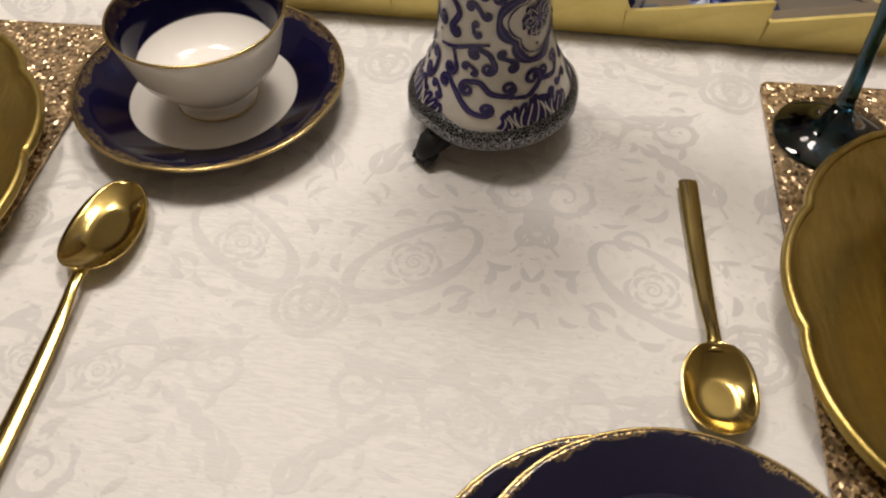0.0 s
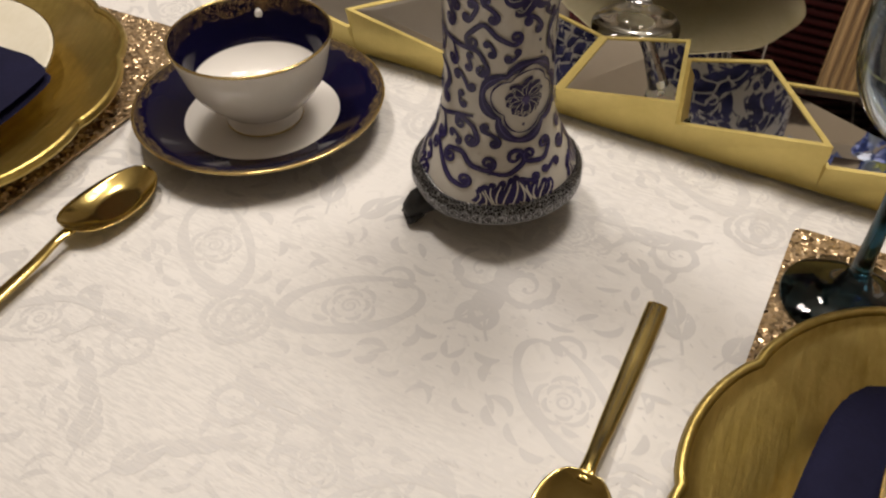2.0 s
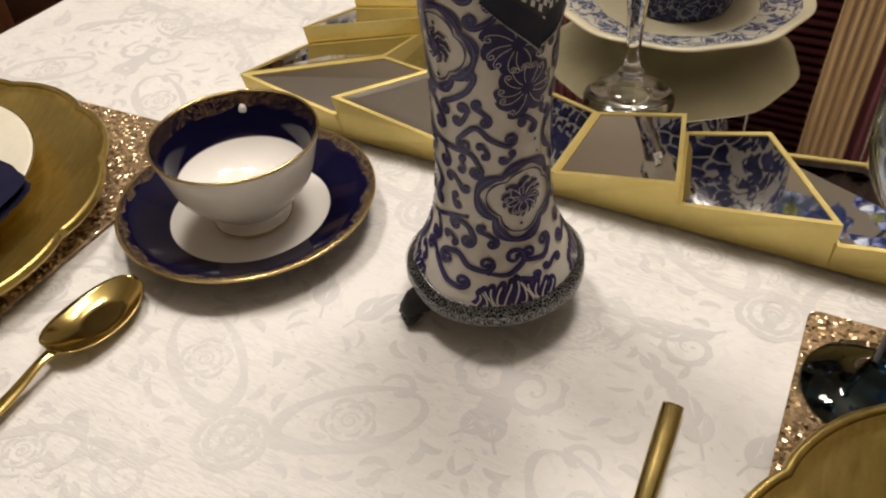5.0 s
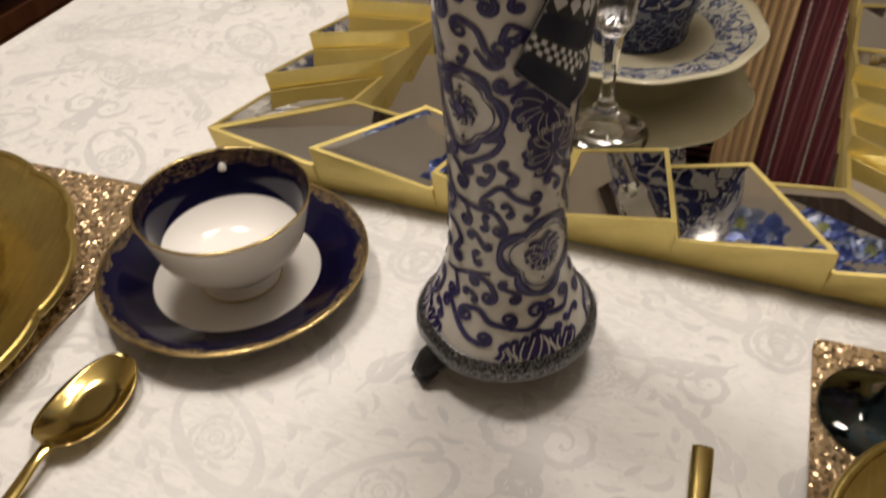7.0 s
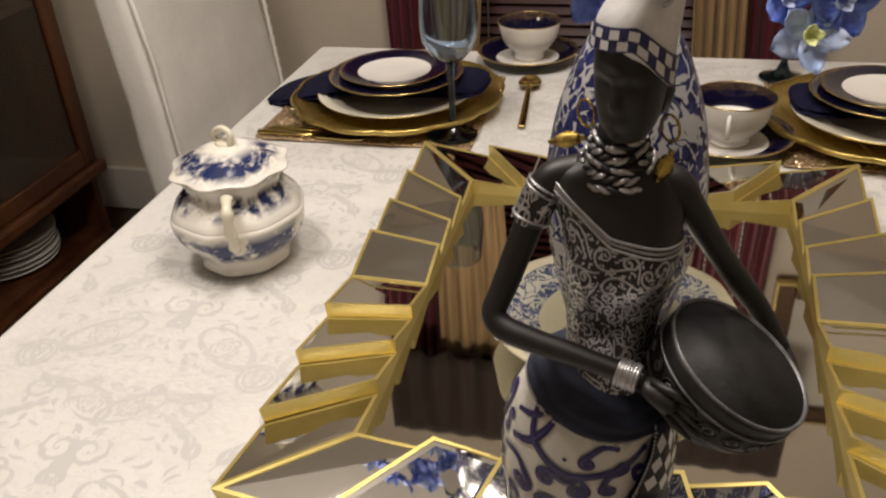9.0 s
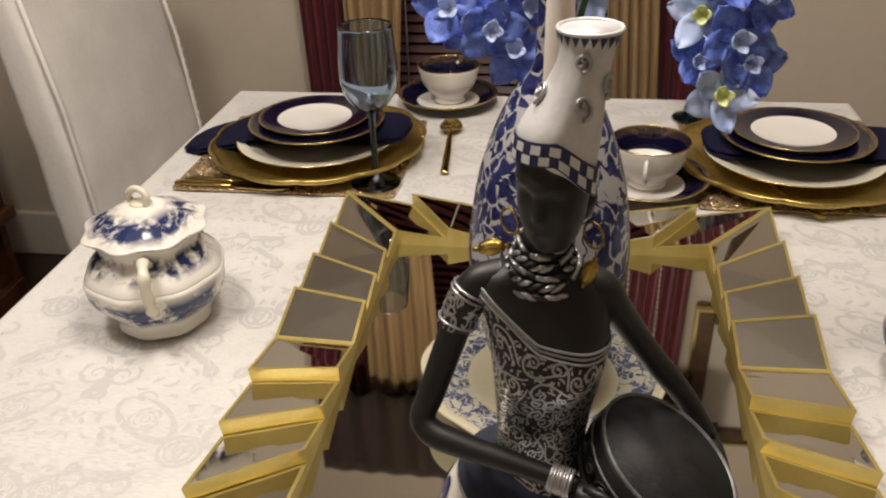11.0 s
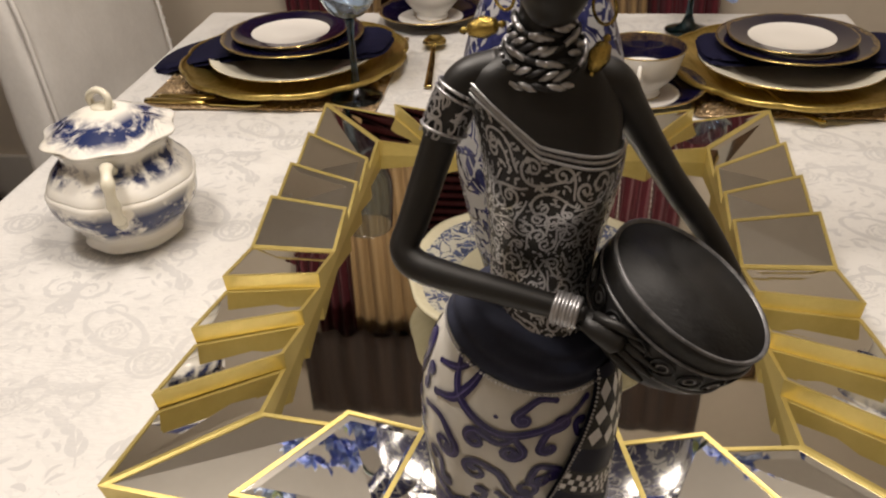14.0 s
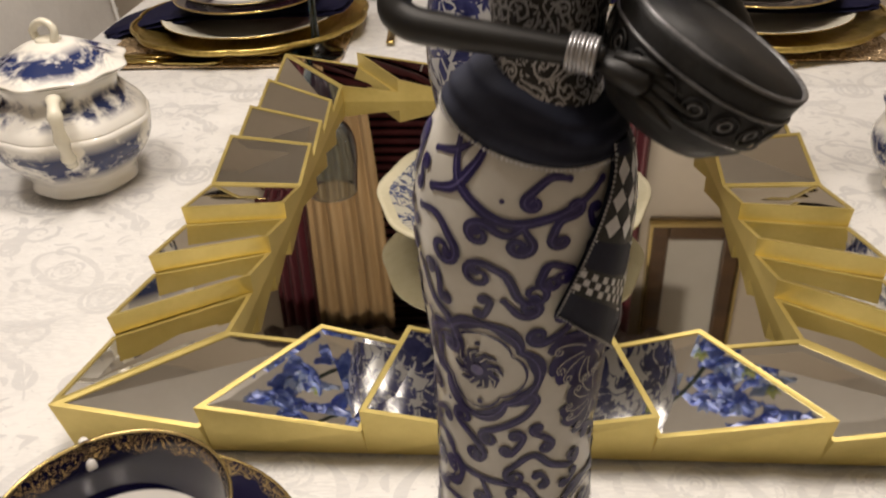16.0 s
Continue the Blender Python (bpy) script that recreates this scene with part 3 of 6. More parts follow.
def cloth_height(x, y):
    """Height of the cloth where it lies on the table: faint ripples and pressed creases."""
    z = TOP - 0.0024 + 0.0014 * noise.noise((x * 7, y * 7, 1.0)) + 0.0005 * noise.noise((x * 22, y * 14, 5.0)) + 0.0018 * noise.noise(((x + 0.6 * y) * 8, (0.6 * x - y) * 26, 9.0))
    for c, k in ((-0.148, 0.0010), (0.110, 0.0017), (-0.40, 0.0012), (0.365, 0.0012)):
        z += k * math.exp(-((x - c - 0.03 * (y - 0.4)) / 0.008) ** 2)
    for c in (0.25, 0.66, 1.07, 1.36):
        z += 0.0012 * math.exp(-((y - c) / 0.008) ** 2)
    return z


def cloth_axis(h):
    """Steps of the cloth's net along one side, from hem to hem, about its middle."""
    inner = list(np.linspace(-h + 0.015, h - 0.015, int(2 * h / 0.0065)))
    outer = [0.003, 0.008, 0.014, 0.022, 0.04, 0.08, 0.13, 0.18, 0.24]
    return [-h + 0.015 - o for o in reversed(outer)] + inner + [h - 0.015 + o for o in outer]


def sheet_height(x, y):
    """Height of the cloth's net itself, between its knots."""
    cells = []
    for v, lo, hi in ((x, TX0, TX1), (y, TY0, TY1)):
        h, c = (hi - lo) / 2, (lo + hi) / 2
        n = int(2 * h / 0.0065)
        step = (2 * h - 0.03) / (n - 1)
        q = max(0, min(n - 2, int((v - lo - 0.015) / step)))
        a = lo + 0.015 + q * step
        cells.append((a, a + step, (v - a) / step))
    (xa, xb, u), (ya, yb, v) = cells
    return (cloth_height(xa, ya) * (1 - u) + cloth_height(xb, ya) * u) * (1 - v) + (cloth_height(xa, yb) * (1 - u) + cloth_height(xb, yb) * u) * v


def woven_figure(cloth):
    """The damask repeat: mirrored acanthus scrolls, roses and sprigs, as satin strokes in the cloth."""
    rnd = random.Random(5)
    strokes = []

    def spiral(cx, cy, r0, r1, a0, turns, w):
        n = 30
        strokes.append([(cx + (r0 + (r1 - r0) * i / n) * math.cos(a0 + turns * 6.283 * i / n), cy + (r0 + (r1 - r0) * i / n) * math.sin(a0 + turns * 6.283 * i / n), w * (0.25 + 0.75 * math.sin(math.pi * min(1, 0.12 + i / n)))) for i in range(n + 1)])

    def leaf(x, y, a, length, w, bend=0.5):
        n = 8
        pts = []
        for i in range(n + 1):
            t = i / n
            b = a + bend * t
            pts.append((x + length * t * math.cos(b), y + length * t * math.sin(b), w * math.sin(math.pi * (0.06 + 0.9 * t)) ** 0.8))
        strokes.append(pts)

    def rose(cx, cy, r):
        spiral(cx, cy, r * 0.42, r * 0.06, 0.4, 1.7, r * 0.13)
        for k in range(5):
            a = k * 1.2566
            strokes.append([(cx + r * (0.66 + 0.10 * math.sin(3.14 * i / 8)) * math.cos(a + 1.05 * i / 8), cy + r * (0.66 + 0.10 * math.sin(3.14 * i / 8)) * math.sin(a + 1.05 * i / 8), r * 0.22 * math.sin(3.14 * (0.1 + 0.8 * i / 8))) for i in range(9)])
            strokes.append([(cx + r * (0.95 + 0.14 * math.sin(3.14 * i / 8)) * math.cos(a + 0.6 + 1.15 * i / 8), cy + r * (0.95 + 0.14 * math.sin(3.14 * i / 8)) * math.sin(a + 0.6 + 1.15 * i / 8), r * 0.24 * math.sin(3.14 * (0.1 + 0.8 * i / 8))) for i in range(9)])

    def scroll(cx, cy, r, a0, turn, w):
        spiral(cx, cy, r, r * 0.22, a0, 1.35 * turn, w)
        for k in range(9):
            a = a0 + turn * (0.2 + k * 0.62)
            rr = r * (1.02 - 0.065 * k)
            leaf(cx + rr * math.cos(a), cy + rr * math.sin(a), a + turn * 0.9, r * rnd.uniform(0.34, 0.52), r * 0.16, turn * rnd.uniform(0.6, 1.1))
        leaf(cx, cy, a0 + 2, r * 0.2, r * 0.16)

    def sprig(x, y, a, length, bend, pairs):
        """A curving stem with paired almond leaves and a bud."""
        pts, h = [], a
        for i in range(17):
            pts.append((x, y, 0.0016))
            x, y, h = x + length / 16 * math.cos(h), y + length / 16 * math.sin(h), h + bend / 16
        strokes.append(pts)
        for k in range(pairs):
            i = 2 + int(13 * k / pairs)
            for side in (-1, 1):
                b = math.atan2(pts[i + 1][1] - pts[i][1], pts[i + 1][0] - pts[i][0]) + side * rnd.uniform(0.5, 0.95)
                leaf(pts[i][0], pts[i][1], b, rnd.uniform(0.012, 0.019) * (1.1 - 0.05 * k), rnd.uniform(0.0042, 0.0062), -side * 0.6)
        leaf(x, y, h, 0.014, 0.006, 0.3)

    def paisley(cx, cy, r, a0, turn):
        """A hooked drop with a scalloped border and a rose in its belly."""
        m = 46
        pts = []
        for i in range(m + 1):
            t = i / m
            rr = r * (1.0 - 0.30 * t + 0.9 * max(0.0, t - 0.62) ** 1.2)
            th = a0 + turn * 6.0 * t
            pts.append((cx + rr * math.cos(th), cy + rr * (0.66 * math.sin(th) + 0.5 * turn * math.cos(th)), r * (0.10 + 0.075 * abs(math.sin(16 * t))) * (0.35 + math.sin(math.pi * (0.08 + 0.88 * t)))))
        strokes.append(pts)
        spiral(pts[0][0], pts[0][1], r * 0.30, r * 0.08, a0 + 2.0, -0.9 * turn, r * 0.10)
        rose(cx, cy, r * 0.36)
        for k in range(7):
            th = a0 + turn * (0.5 + 0.72 * k)
            leaf(cx + r * 1.12 * math.cos(th), cy + r * 0.94 * math.sin(th), th + turn * 0.8, r * 0.34, r * 0.15, turn * 0.9)

    paisley(0.048, 0.048, 0.036, 1.2, 1)
    paisley(0.092, 0.158, 0.028, 4.0, -1)
    sprig(0.008, 0.102, 1.2, 0.080, -0.9, 5)
    sprig(0.098, 0.062, 0.9, 0.060, 1.1, 4)
    sprig(0.020, 0.190, 5.6, 0.050, 1.0, 4)
    scroll(0.098, 0.106, 0.017, 2.2, 1, 0.0044)
    scroll(0.034, 0.170, 0.015, 0.6, -1, 0.0040)
    rose(0.0, 0.012, 0.017)
    for k in range(150):
        x, y, b = rnd.uniform(0.0, 0.112), rnd.uniform(0.0, 0.20), rnd.uniform(-0.5, 0.5)
        leaf(x, y, b, rnd.uniform(0.0015, 0.0042), rnd.uniform(0.0006, 0.0013), 0.2)
    for k in range(34):
        leaf(rnd.uniform(0.0, 0.112), rnd.uniform(0.0, 0.20), rnd.uniform(0, 6.28), rnd.uniform(0.009, 0.016), rnd.uniform(0.003, 0.005), rnd.uniform(-1.2, 1.2))
    verts, faces = [], []
    for ty in range(-1, 9):
        for tx in range(-3, 4):
            for mirror in (1, -1):
                ox, oy = -0.103 + 0.222 * tx, 0.25 + 0.20 * (ty - 2)
                for layer, st in enumerate(strokes):
                    layer = (layer % 7) / 7
                    mid = st[len(st) // 2]
                    if not (TX0 + 0.03 < ox + mirror * mid[0] < TX1 - 0.03 and TY0 + 0.03 < oy + mid[1] < TY1 - 0.03):
                        continue
                    base = len(verts)
                    for i, (x, y, w) in enumerate(st):
                        x0, y0, _ = st[max(0, i - 1)]
                        x1, y1, _ = st[min(len(st) - 1, i + 1)]
                        dx, dy = x1 - x0, y1 - y0
                        L = math.hypot(dx, dy) or 1.0
                        for sg in (-0.5, 0.5):
                            px = min(TX1 - 0.022, max(TX0 + 0.022, ox + mirror * (x - dy / L * w * sg)))
                            py = min(TY1 - 0.022, max(TY0 + 0.022, oy + y + dx / L * w * sg))
                            verts.append((px, py, sheet_height(px, py) + 0.00010 + 0.00007 * layer))
                    for i in range(len(st) - 1):
                        q = base + 2 * i
                        faces.append((q, q + 1, q + 3, q + 2) if mirror < 0 else (q, q + 2, q + 3, q + 1))
    me = bpy.data.meshes.new("woven_figure")
    me.from_pydata(verts, [], faces)
    me.materials.append(M_SATIN)
    o = new("woven_figure", smooth(me))
    o.parent = cloth
    return tagged(o, "satin scrolls and roses woven into the cloth", "", "", "stuff")


def tablecloth():
    """One sheet that lies on the top, rounds the edges and falls in soft folds."""
    bm = bmesh.new()
    cx, cy = (TX0 + TX1) / 2, (TY0 + TY1) / 2
    hx, hy = (TX1 - TX0) / 2, (TY1 - TY0) / 2

    def fold(v, h):
        a = abs(v) - (h - 0.015)
        if a <= 0:
            return v, 0.0
        s = 1 if v > 0 else -1
        r = 0.014
        if a < r * 1.57:
            th = a / r
            return s * (h - 0.015 + r * math.sin(th)), r * (1 - math.cos(th))
        return s * (h - 0.001), r + a - r * 1.57

    xs, ys = cloth_axis(hx), cloth_axis(hy)
    grid = []
    for y in ys:
        row = []
        for x in xs:
            px, dx = fold(x, hx)
            py, dy = fold(y, hy)
            d = max(dx, dy)
            z = TOP - 0.0008 - d
            if d < 1e-6:
                z = cloth_height(cx + px, cy + py)
            else:
                wob = 0.02 * min(1.0, d / 0.2) * math.sin((px * 31 if dy > dx else py * 27))
                if dx >= dy:
                    px += math.copysign(abs(wob) + 0.002, x)
                if dy >= dx:
                    py += math.copysign(abs(wob) + 0.002, y)
            row.append(bm.verts.new((cx + px, cy + py, z)))
        grid.append(row)
    for r0, r1 in zip(grid, grid[1:]):
        for i in range(len(xs) - 1):
            bm.faces.new((r0[i], r0[i + 1], r1[i + 1], r1[i]))
    o = part("tablecloth", bm, M_CLOTH)
    woven_figure(o)
    return tagged(o, "white damask tablecloth with woven roses and pressed creases", "tablecloth")


tablecloth()


def slip_chair():
    """High-backed chair under a white cover; the back leans away from the table."""
    c = thing("dining_chair", "high-backed dining chair in a white fabric slipcover", "chair", pose(-0.80, 1.525, 0))
    bm = bmesh.new()
    rows = []
    for z, x, t, w in ((0.03, 0.005, 0.045, 0.232), (0.30, 0.0, 0.045, 0.228), (0.50, -0.005, 0.042, 0.225), (0.72, -0.022, 0.040, 0.222), (0.95, -0.05, 0.036, 0.218), (1.04, -0.062, 0.033, 0.212), (1.065, -0.066, 0.022, 0.202)):
        ring = []
        for i in range(48):
            a = 2 * math.pi * i / 48
            ca, sa = math.cos(a), math.sin(a)
            px = t * math.copysign(abs(ca) ** 0.45, ca)
            py = w * math.copysign(abs(sa) ** 0.2, sa)
            rip = 0.007 * noise.noise((py * 5, z * 19, 3.0)) + 0.003 * noise.noise((py * 22, z * 30, 7.0))
            ring.append((x + px + rip, py, z))
        rows.append(ring)
    dense = []
    for a, b in zip(rows, rows[1:]):
        for s in range(9):
            k = s / 9
            dense.append([(p[0] * (1 - k) + q[0] * k + 0.004 * noise.noise((p[1] * 6, (p[2] * (1 - k) + q[2] * k) * 26, 1.5)), p[1] * (1 - k) + q[1] * k, p[2] * (1 - k) + q[2] * k) for p, q in zip(a, b)])
    dense.append(rows[-1])
    skin_rings(bm, dense)
    part("backrest", bm, M_SLIP, c)
    for s in (-1, 1):
        bm = bmesh.new()
        tube(bm, [(0.043, s * 0.222, 0.04), (0.032, s * 0.216, 0.5), (0.010, s * 0.212, 0.8), (-0.030, s * 0.204, 1.04)], 0.004, 8)
        for q in range(22 if s > 0 else 0):
            z = 0.55 + 0.022 * q
            lathe(bm, [(0.0008, -0.006), (0.0065, 0), (0.0008, 0.006)], 8, 0, pose(float(np.interp(z, [0.5, 0.8, 1.04], [0.032, 0.010, -0.030])), float(np.interp(z, [0.5, 0.8, 1.04], [0.218, 0.214, 0.206])), z), None, 1.0, False)
        part("piping", bm, M_SLIP, c)
    bm = bmesh.new()
    box(bm, (0.052, -0.215, 0.40), (0.43, 0.215, 0.48), 0, 0.025)
    part("seat", bm, M_SLIP, c)
    bm = bmesh.new()
    pts = [(0.055, -0.232), (0.43, -0.232), (0.43, 0.232), (0.055, 0.232)]
    rings = []
    for z, k in ((0.398, 1.0), (0.2, 1.01), (0.02, 1.02)):
        rings.append([(0.24 + (x - 0.24) * k + 0.004 * math.sin(40 * y), y * k, z) for (xa, ya), (xb, yb) in zip(pts, pts[1:] + pts[:1]) for x, y in [(xa + (xb - xa) * s / 10, ya + (yb - ya) * s / 10) for s in range(10)]])
    skin_rings(bm, rings, 0, True, False)
    part("skirt", bm, M_SLIP, c)
    return c


slip_chair()


# ---- mirrored tray ----
RX0, RX1, RY0, RY1 = -0.2825, 0.2215, 0.505, 1.087   # outer edge
IX0, IX1, IY0, IY1 = -0.204, 0.143, 0.583, 1.003     # inner edge


def tray():
    t = thing("mirror_tray", "rectangular mirrored tray with stepped gold-edged facets", "tray", Matrix())
    z0, hi_o, lo_o, hi_i, lo_i = TOP, 0.790, 0.775, 0.7890, 0.7750
    box_part("base", (RX0 + 0.012, RY0 + 0.014, z0), (RX1 - 0.012, RY1 - 0.014, 0.7615), M_TRAYGOLD, t)
    bm = bmesh.new()
    box(bm, (IX0 - 0.004, IY0 - 0.004, 0.7616), (IX1 + 0.004, IY1 + 0.004, FLOOR_M))
    part("centre_mirror", bm, M_MIRROR, t, "", False)

    mx, my = (RX0 + RX1) / 2, (RY0 + RY1) / 2

    def facet(o0, o1, i0, i1, high_first, corner=-1):
        """A wedge from the outer points o0, o1 to the inner i0, i1, with a pane let into its slope."""
        za, zb = (hi_o, lo_o) if high_first else (lo_o, hi_o)
        zc, zd = (hi_i, lo_i) if high_first else (lo_i, hi_i)
        if corner == 0:
            zc -= 0.007
        elif corner == 1:
            zd -= 0.007
        top = [Vector((*o0, za)), Vector((*o1, zb)), Vector((*i1, zd)), Vector((*i0, zc))]
        c = sum(top, Vector()) / 4
        bm = bmesh.new()
        lo = [bm.verts.new((p.x + (mx - p.x) * (0.012 if q < 2 else 0), p.y + (my - p.y) * (0.022 if q < 2 else 0), z0 + 0.0002)) for q, p in enumerate(top)]
        up = [bm.verts.new(p) for p in top]
        d = [(p - c) for p in top]
        ins = []
        for k in range(4):
            a = (top[(k + 1) % 4] - top[k]).normalized()
            b = (top[(k - 1) % 4] - top[k]).normalized()
            s = max(0.35, a.cross(b).length)
            ins.append(top[k] + (a + b) * (0.0030 / s))
        iv = [bm.verts.new(p) for p in ins]
        dv = [bm.verts.new(p - Vector((0, 0, 0.0012))) for p in ins]
        for k in range(4):
            j = (k + 1) % 4
            bm.faces.new((lo[k], lo[j], up[j], up[k]))
            bm.faces.new((up[k], up[j], iv[j], iv[k]))
            bm.faces.new((iv[k], iv[j], dv[j], dv[k]))
        bm.faces.new(list(reversed(lo)))
        bm.faces.new(dv)
        block = part("facet_block", bm, M_TRAYGOLD, t, "", False)
        bm = bmesh.new()
        pv = [bm.verts.new(p - Vector((0, 0, 0.0007))) for p in ins]
        qv = [bm.verts.new(p - Vector((0, 0, 0.0011))) for p in ins]
        bm.faces.new(pv)
        bm.faces.new(list(reversed(qv)))
        for k in range(4):
            j = (k + 1) % 4
            bm.faces.new((qv[k], qv[j], pv[j], pv[k]))
        part("mirror_pane", bm, M_MIRROR, block, "", False)

    fx = [-1, -0.675, -0.315, 0, 0.315, 0.675, 1]
    gx = [-1, -0.66, -0.35, 0, 0.35, 0.66, 1]
    fy = [-1, -0.725, -0.475, -0.235, 0, 0.235, 0.475, 0.725, 1]
    gy = [-1, -0.745, -0.50, -0.26, 0, 0.26, 0.50, 0.745, 1]
    hox, hoy, hix, hiy = (RX1 - RX0) / 2, (RY1 - RY0) / 2, (IX1 - IX0) / 2, (IY1 - IY0) / 2
    imx, imy = (IX0 + IX1) / 2, (IY0 + IY1) / 2
    for k in range(6):
        o = [(mx + hox * fx[k], RY0), (mx + hox * fx[k + 1], RY0)]
        i = [(imx + hix * gx[k], IY0), (imx + hix * gx[k + 1], IY0)]
        facet(o[0], o[1], i[0], i[1], k < 3, {0: 0, 5: 1}.get(k, -1))
        o = [(mx + hox * fx[k + 1], RY1), (mx + hox * fx[k], RY1)]
        i = [(imx + hix * gx[k + 1], IY1), (imx + hix * gx[k], IY1)]
        facet(o[0], o[1], i[0], i[1], k >= 3, {5: 0, 0: 1}.get(k, -1))
    for k in range(8):
        o = [(RX0, my + hoy * fy[k + 1]), (RX0, my + hoy * fy[k])]
        i = [(IX0, imy + hiy * gy[k + 1]), (IX0, imy + hiy * gy[k])]
        facet(o[0], o[1], i[0], i[1], k >= 4, {7: 0, 0: 1}.get(k, -1))
        o = [(RX1, my + hoy * fy[k]), (RX1, my + hoy * fy[k + 1])]
        i = [(IX1, imy + hiy * gy[k]), (IX1, imy + hiy * gy[k + 1])]
        facet(o[0], o[1], i[0], i[1], k < 4, {0: 0, 7: 1}.get(k, -1))
    return t


tray()


# ---- place settings ----
def placemat(x0, x1, y0, y1, turn=0.0):
    bm = bmesh.new()
    w, h, r = (x1 - x0) / 2, (y1 - y0) / 2, 0.006
    ring = []
    for cx, cy, a0 in ((w - r, h - r, 0), (-w + r, h - r, 90), (-w + r, -h + r, 180), (w - r, -h + r, 270)):
        for k in range(5):
            a = radians(a0 + 22.5 * k)
            ring.append((cx + r * math.cos(a), cy + r * math.sin(a)))
    skin_rings(bm, [[(x, y, z) for x, y in ring] for z in (0.0, 0.0022)])
    o = part("placemat", bm, M_GLITTER, None, "", False, pose((x0 + x1) / 2, (y0 + y1) / 2, TOP + 0.0002, 0, 0, turn))
    return tagged(o, "rectangular placemat covered in gold glitter", "placemat", "placemats on the table")


MATS = [(-0.585, -0.282, 0.02, 0.465), (0.1435, 0.4405, 0.03, 0.477), (-0.548, -0.237, 1.148, 1.425), (0.153, 0.43, 1.150, 1.47)]
for k, r in enumerate(MATS):
    placemat(*r, turn=(2.5 if k == 0 else 2.0 if k == 1 else 0))


def charger_wave(a, r):
    u = (a * 6 / math.pi) % 2.0
    s = abs(math.sin(a * 6))
    return 1 + 0.030 * (s ** 0.7 - 0.6) * min(1, max(0, (r - 0.10) / 0.05))


def charger(x, y, turn):
    c = thing("charger_plate", "large scalloped antique-gold charger plate", "charger plate", pose(x, y, TOP + 0.0025, 0, 0, turn), "charger plates")
    bm = bmesh.new()
    prof = [(0.10, 0.0), (0.115, 0.001), (0.150, 0.013), (0.1565, 0.0165), (0.158, 0.0195), (0.156, 0.0215), (0.1525, 0.0205), (0.1505, 0.018), (0.146, 0.0165), (0.118, 0.008), (0.110, 0.0045), (0.10, 0.004), (0.05, 0.004), (0.002, 0.004)]
    lathe(bm, prof, 144, 0, None, charger_wave)
    part("dish", bm, M_CHARGER, c)
    bm = bmesh.new()
    n = 144
    pts = []
    for i in range(n + 1):
        a = 2 * math.pi * i / n
        k = charger_wave(a, 0.157) * 0.155
        pts.append((k * math.cos(a), k * math.sin(a), 0.0205))
    tube(bm, pts, 0.0026, 8)
    part("rim", bm, M_CHARGER, c)
    return c


def plate(x, y, z, r, material, name, label, category, lift=0.016, group="", tilt=0.0):
    p = thing(name, label, category, pose(x, y, z, tilt, 0, 0), group)
    bm = bmesh.new()
    lathe(bm, plate_profile(r, lift), 80)
    part("dish", bm, material, p)
    bm = bmesh.new()
    pts = [(0.998 * r * math.cos(2 * math.pi * i / 80), 0.998 * r * math.sin(2 * math.pi * i / 80), lift + 0.0006) for i in range(81)]
    tube(bm, pts, 0.0009, 6)
    part("gilt_edge", bm, M_GILT, p, "thin gilt rim line")
    return p


def napkin(x0, x1, y0, y1, z, hang=0.0, turn=0.0, seed=1):
    """A folded strip of linen over the plate, in soft layers."""
    bm = bmesh.new()
    cx, cy, w, h = (x0 + x1) / 2, (y0 + y1) / 2, (x1 - x0) / 2, (y1 - y0) / 2
    for layer in range(2):
        nx, ny = 30, 12
        k = 1.0 - 0.012 * layer
        zz = layer * 0.0062
        tops, bots = [], []
        for j in range(ny + 1):
            ta, ba = [], []
            for i in range(nx + 1):
                u, v = 2 * i / nx - 1, 2 * j / ny - 1
                rr = 1.0 - 0.06 * (abs(u) ** 6) * abs(v) ** 3
                rnd_c = 1 - 0.13 * (u * v) ** 6
                x, y = w * u * k * rnd_c * (1 - 0.03 * v * v), h * v * k * rr * rnd_c
                e = max(abs(v), abs(u) if hang == 0 else (u if hang > 0 else -u) * -1)
                sag = 0.0
                us = u * (1 if hang > 0 else -1)
                if hang and us > -0.05:
                    q = (us + 0.05) / 1.05
                    sag = -abs(hang) * q ** 1.6
                    y += h * 0.25 * q * q * (0.35 - 0.65 * v)
                wob = 0.0030 * noise.noise((x * 14 + seed, y * 18, layer * 0.6))
                edge = 0.0029 * max(0.0, 1 - max(abs(v), abs(u)) ** 14) ** 0.5
                ta.append(bm.verts.new((x, y, zz + 0.002 + edge + wob + sag)))
                ba.append(bm.verts.new((x, y, zz + 0.002 - edge + wob + sag)))
            tops.append(ta)
            bots.append(ba)
        for g, flip in ((tops, False), (bots, True)):
            for r0, r1 in zip(g, g[1:]):
                for i in range(nx):
                    q = (r0[i], r0[i + 1], r1[i + 1], r1[i])
                    bm.faces.new(tuple(reversed(q)) if flip else q)
        edge_t = tops[0] + [r[-1] for r in tops[1:-1]] + list(reversed(tops[-1])) + [r[0] for r in reversed(tops[1:-1])]
        edge_b = bots[0] + [r[-1] for r in bots[1:-1]] + list(reversed(bots[-1])) + [r[0] for r in reversed(bots[1:-1])]
        for k2 in range(len(edge_t)):
            j2 = (k2 + 1) % len(edge_t)
            bm.faces.new((edge_b[k2], edge_b[j2], edge_t[j2], edge_t[k2]))
    o = part("napkin", bm, M_NAPKIN, None, "", True, pose(cx, cy, z, 0, 0, turn))
    return tagged(o, "navy linen napkin folded into a strip over the dinner plate", "napkin", "navy napkins")


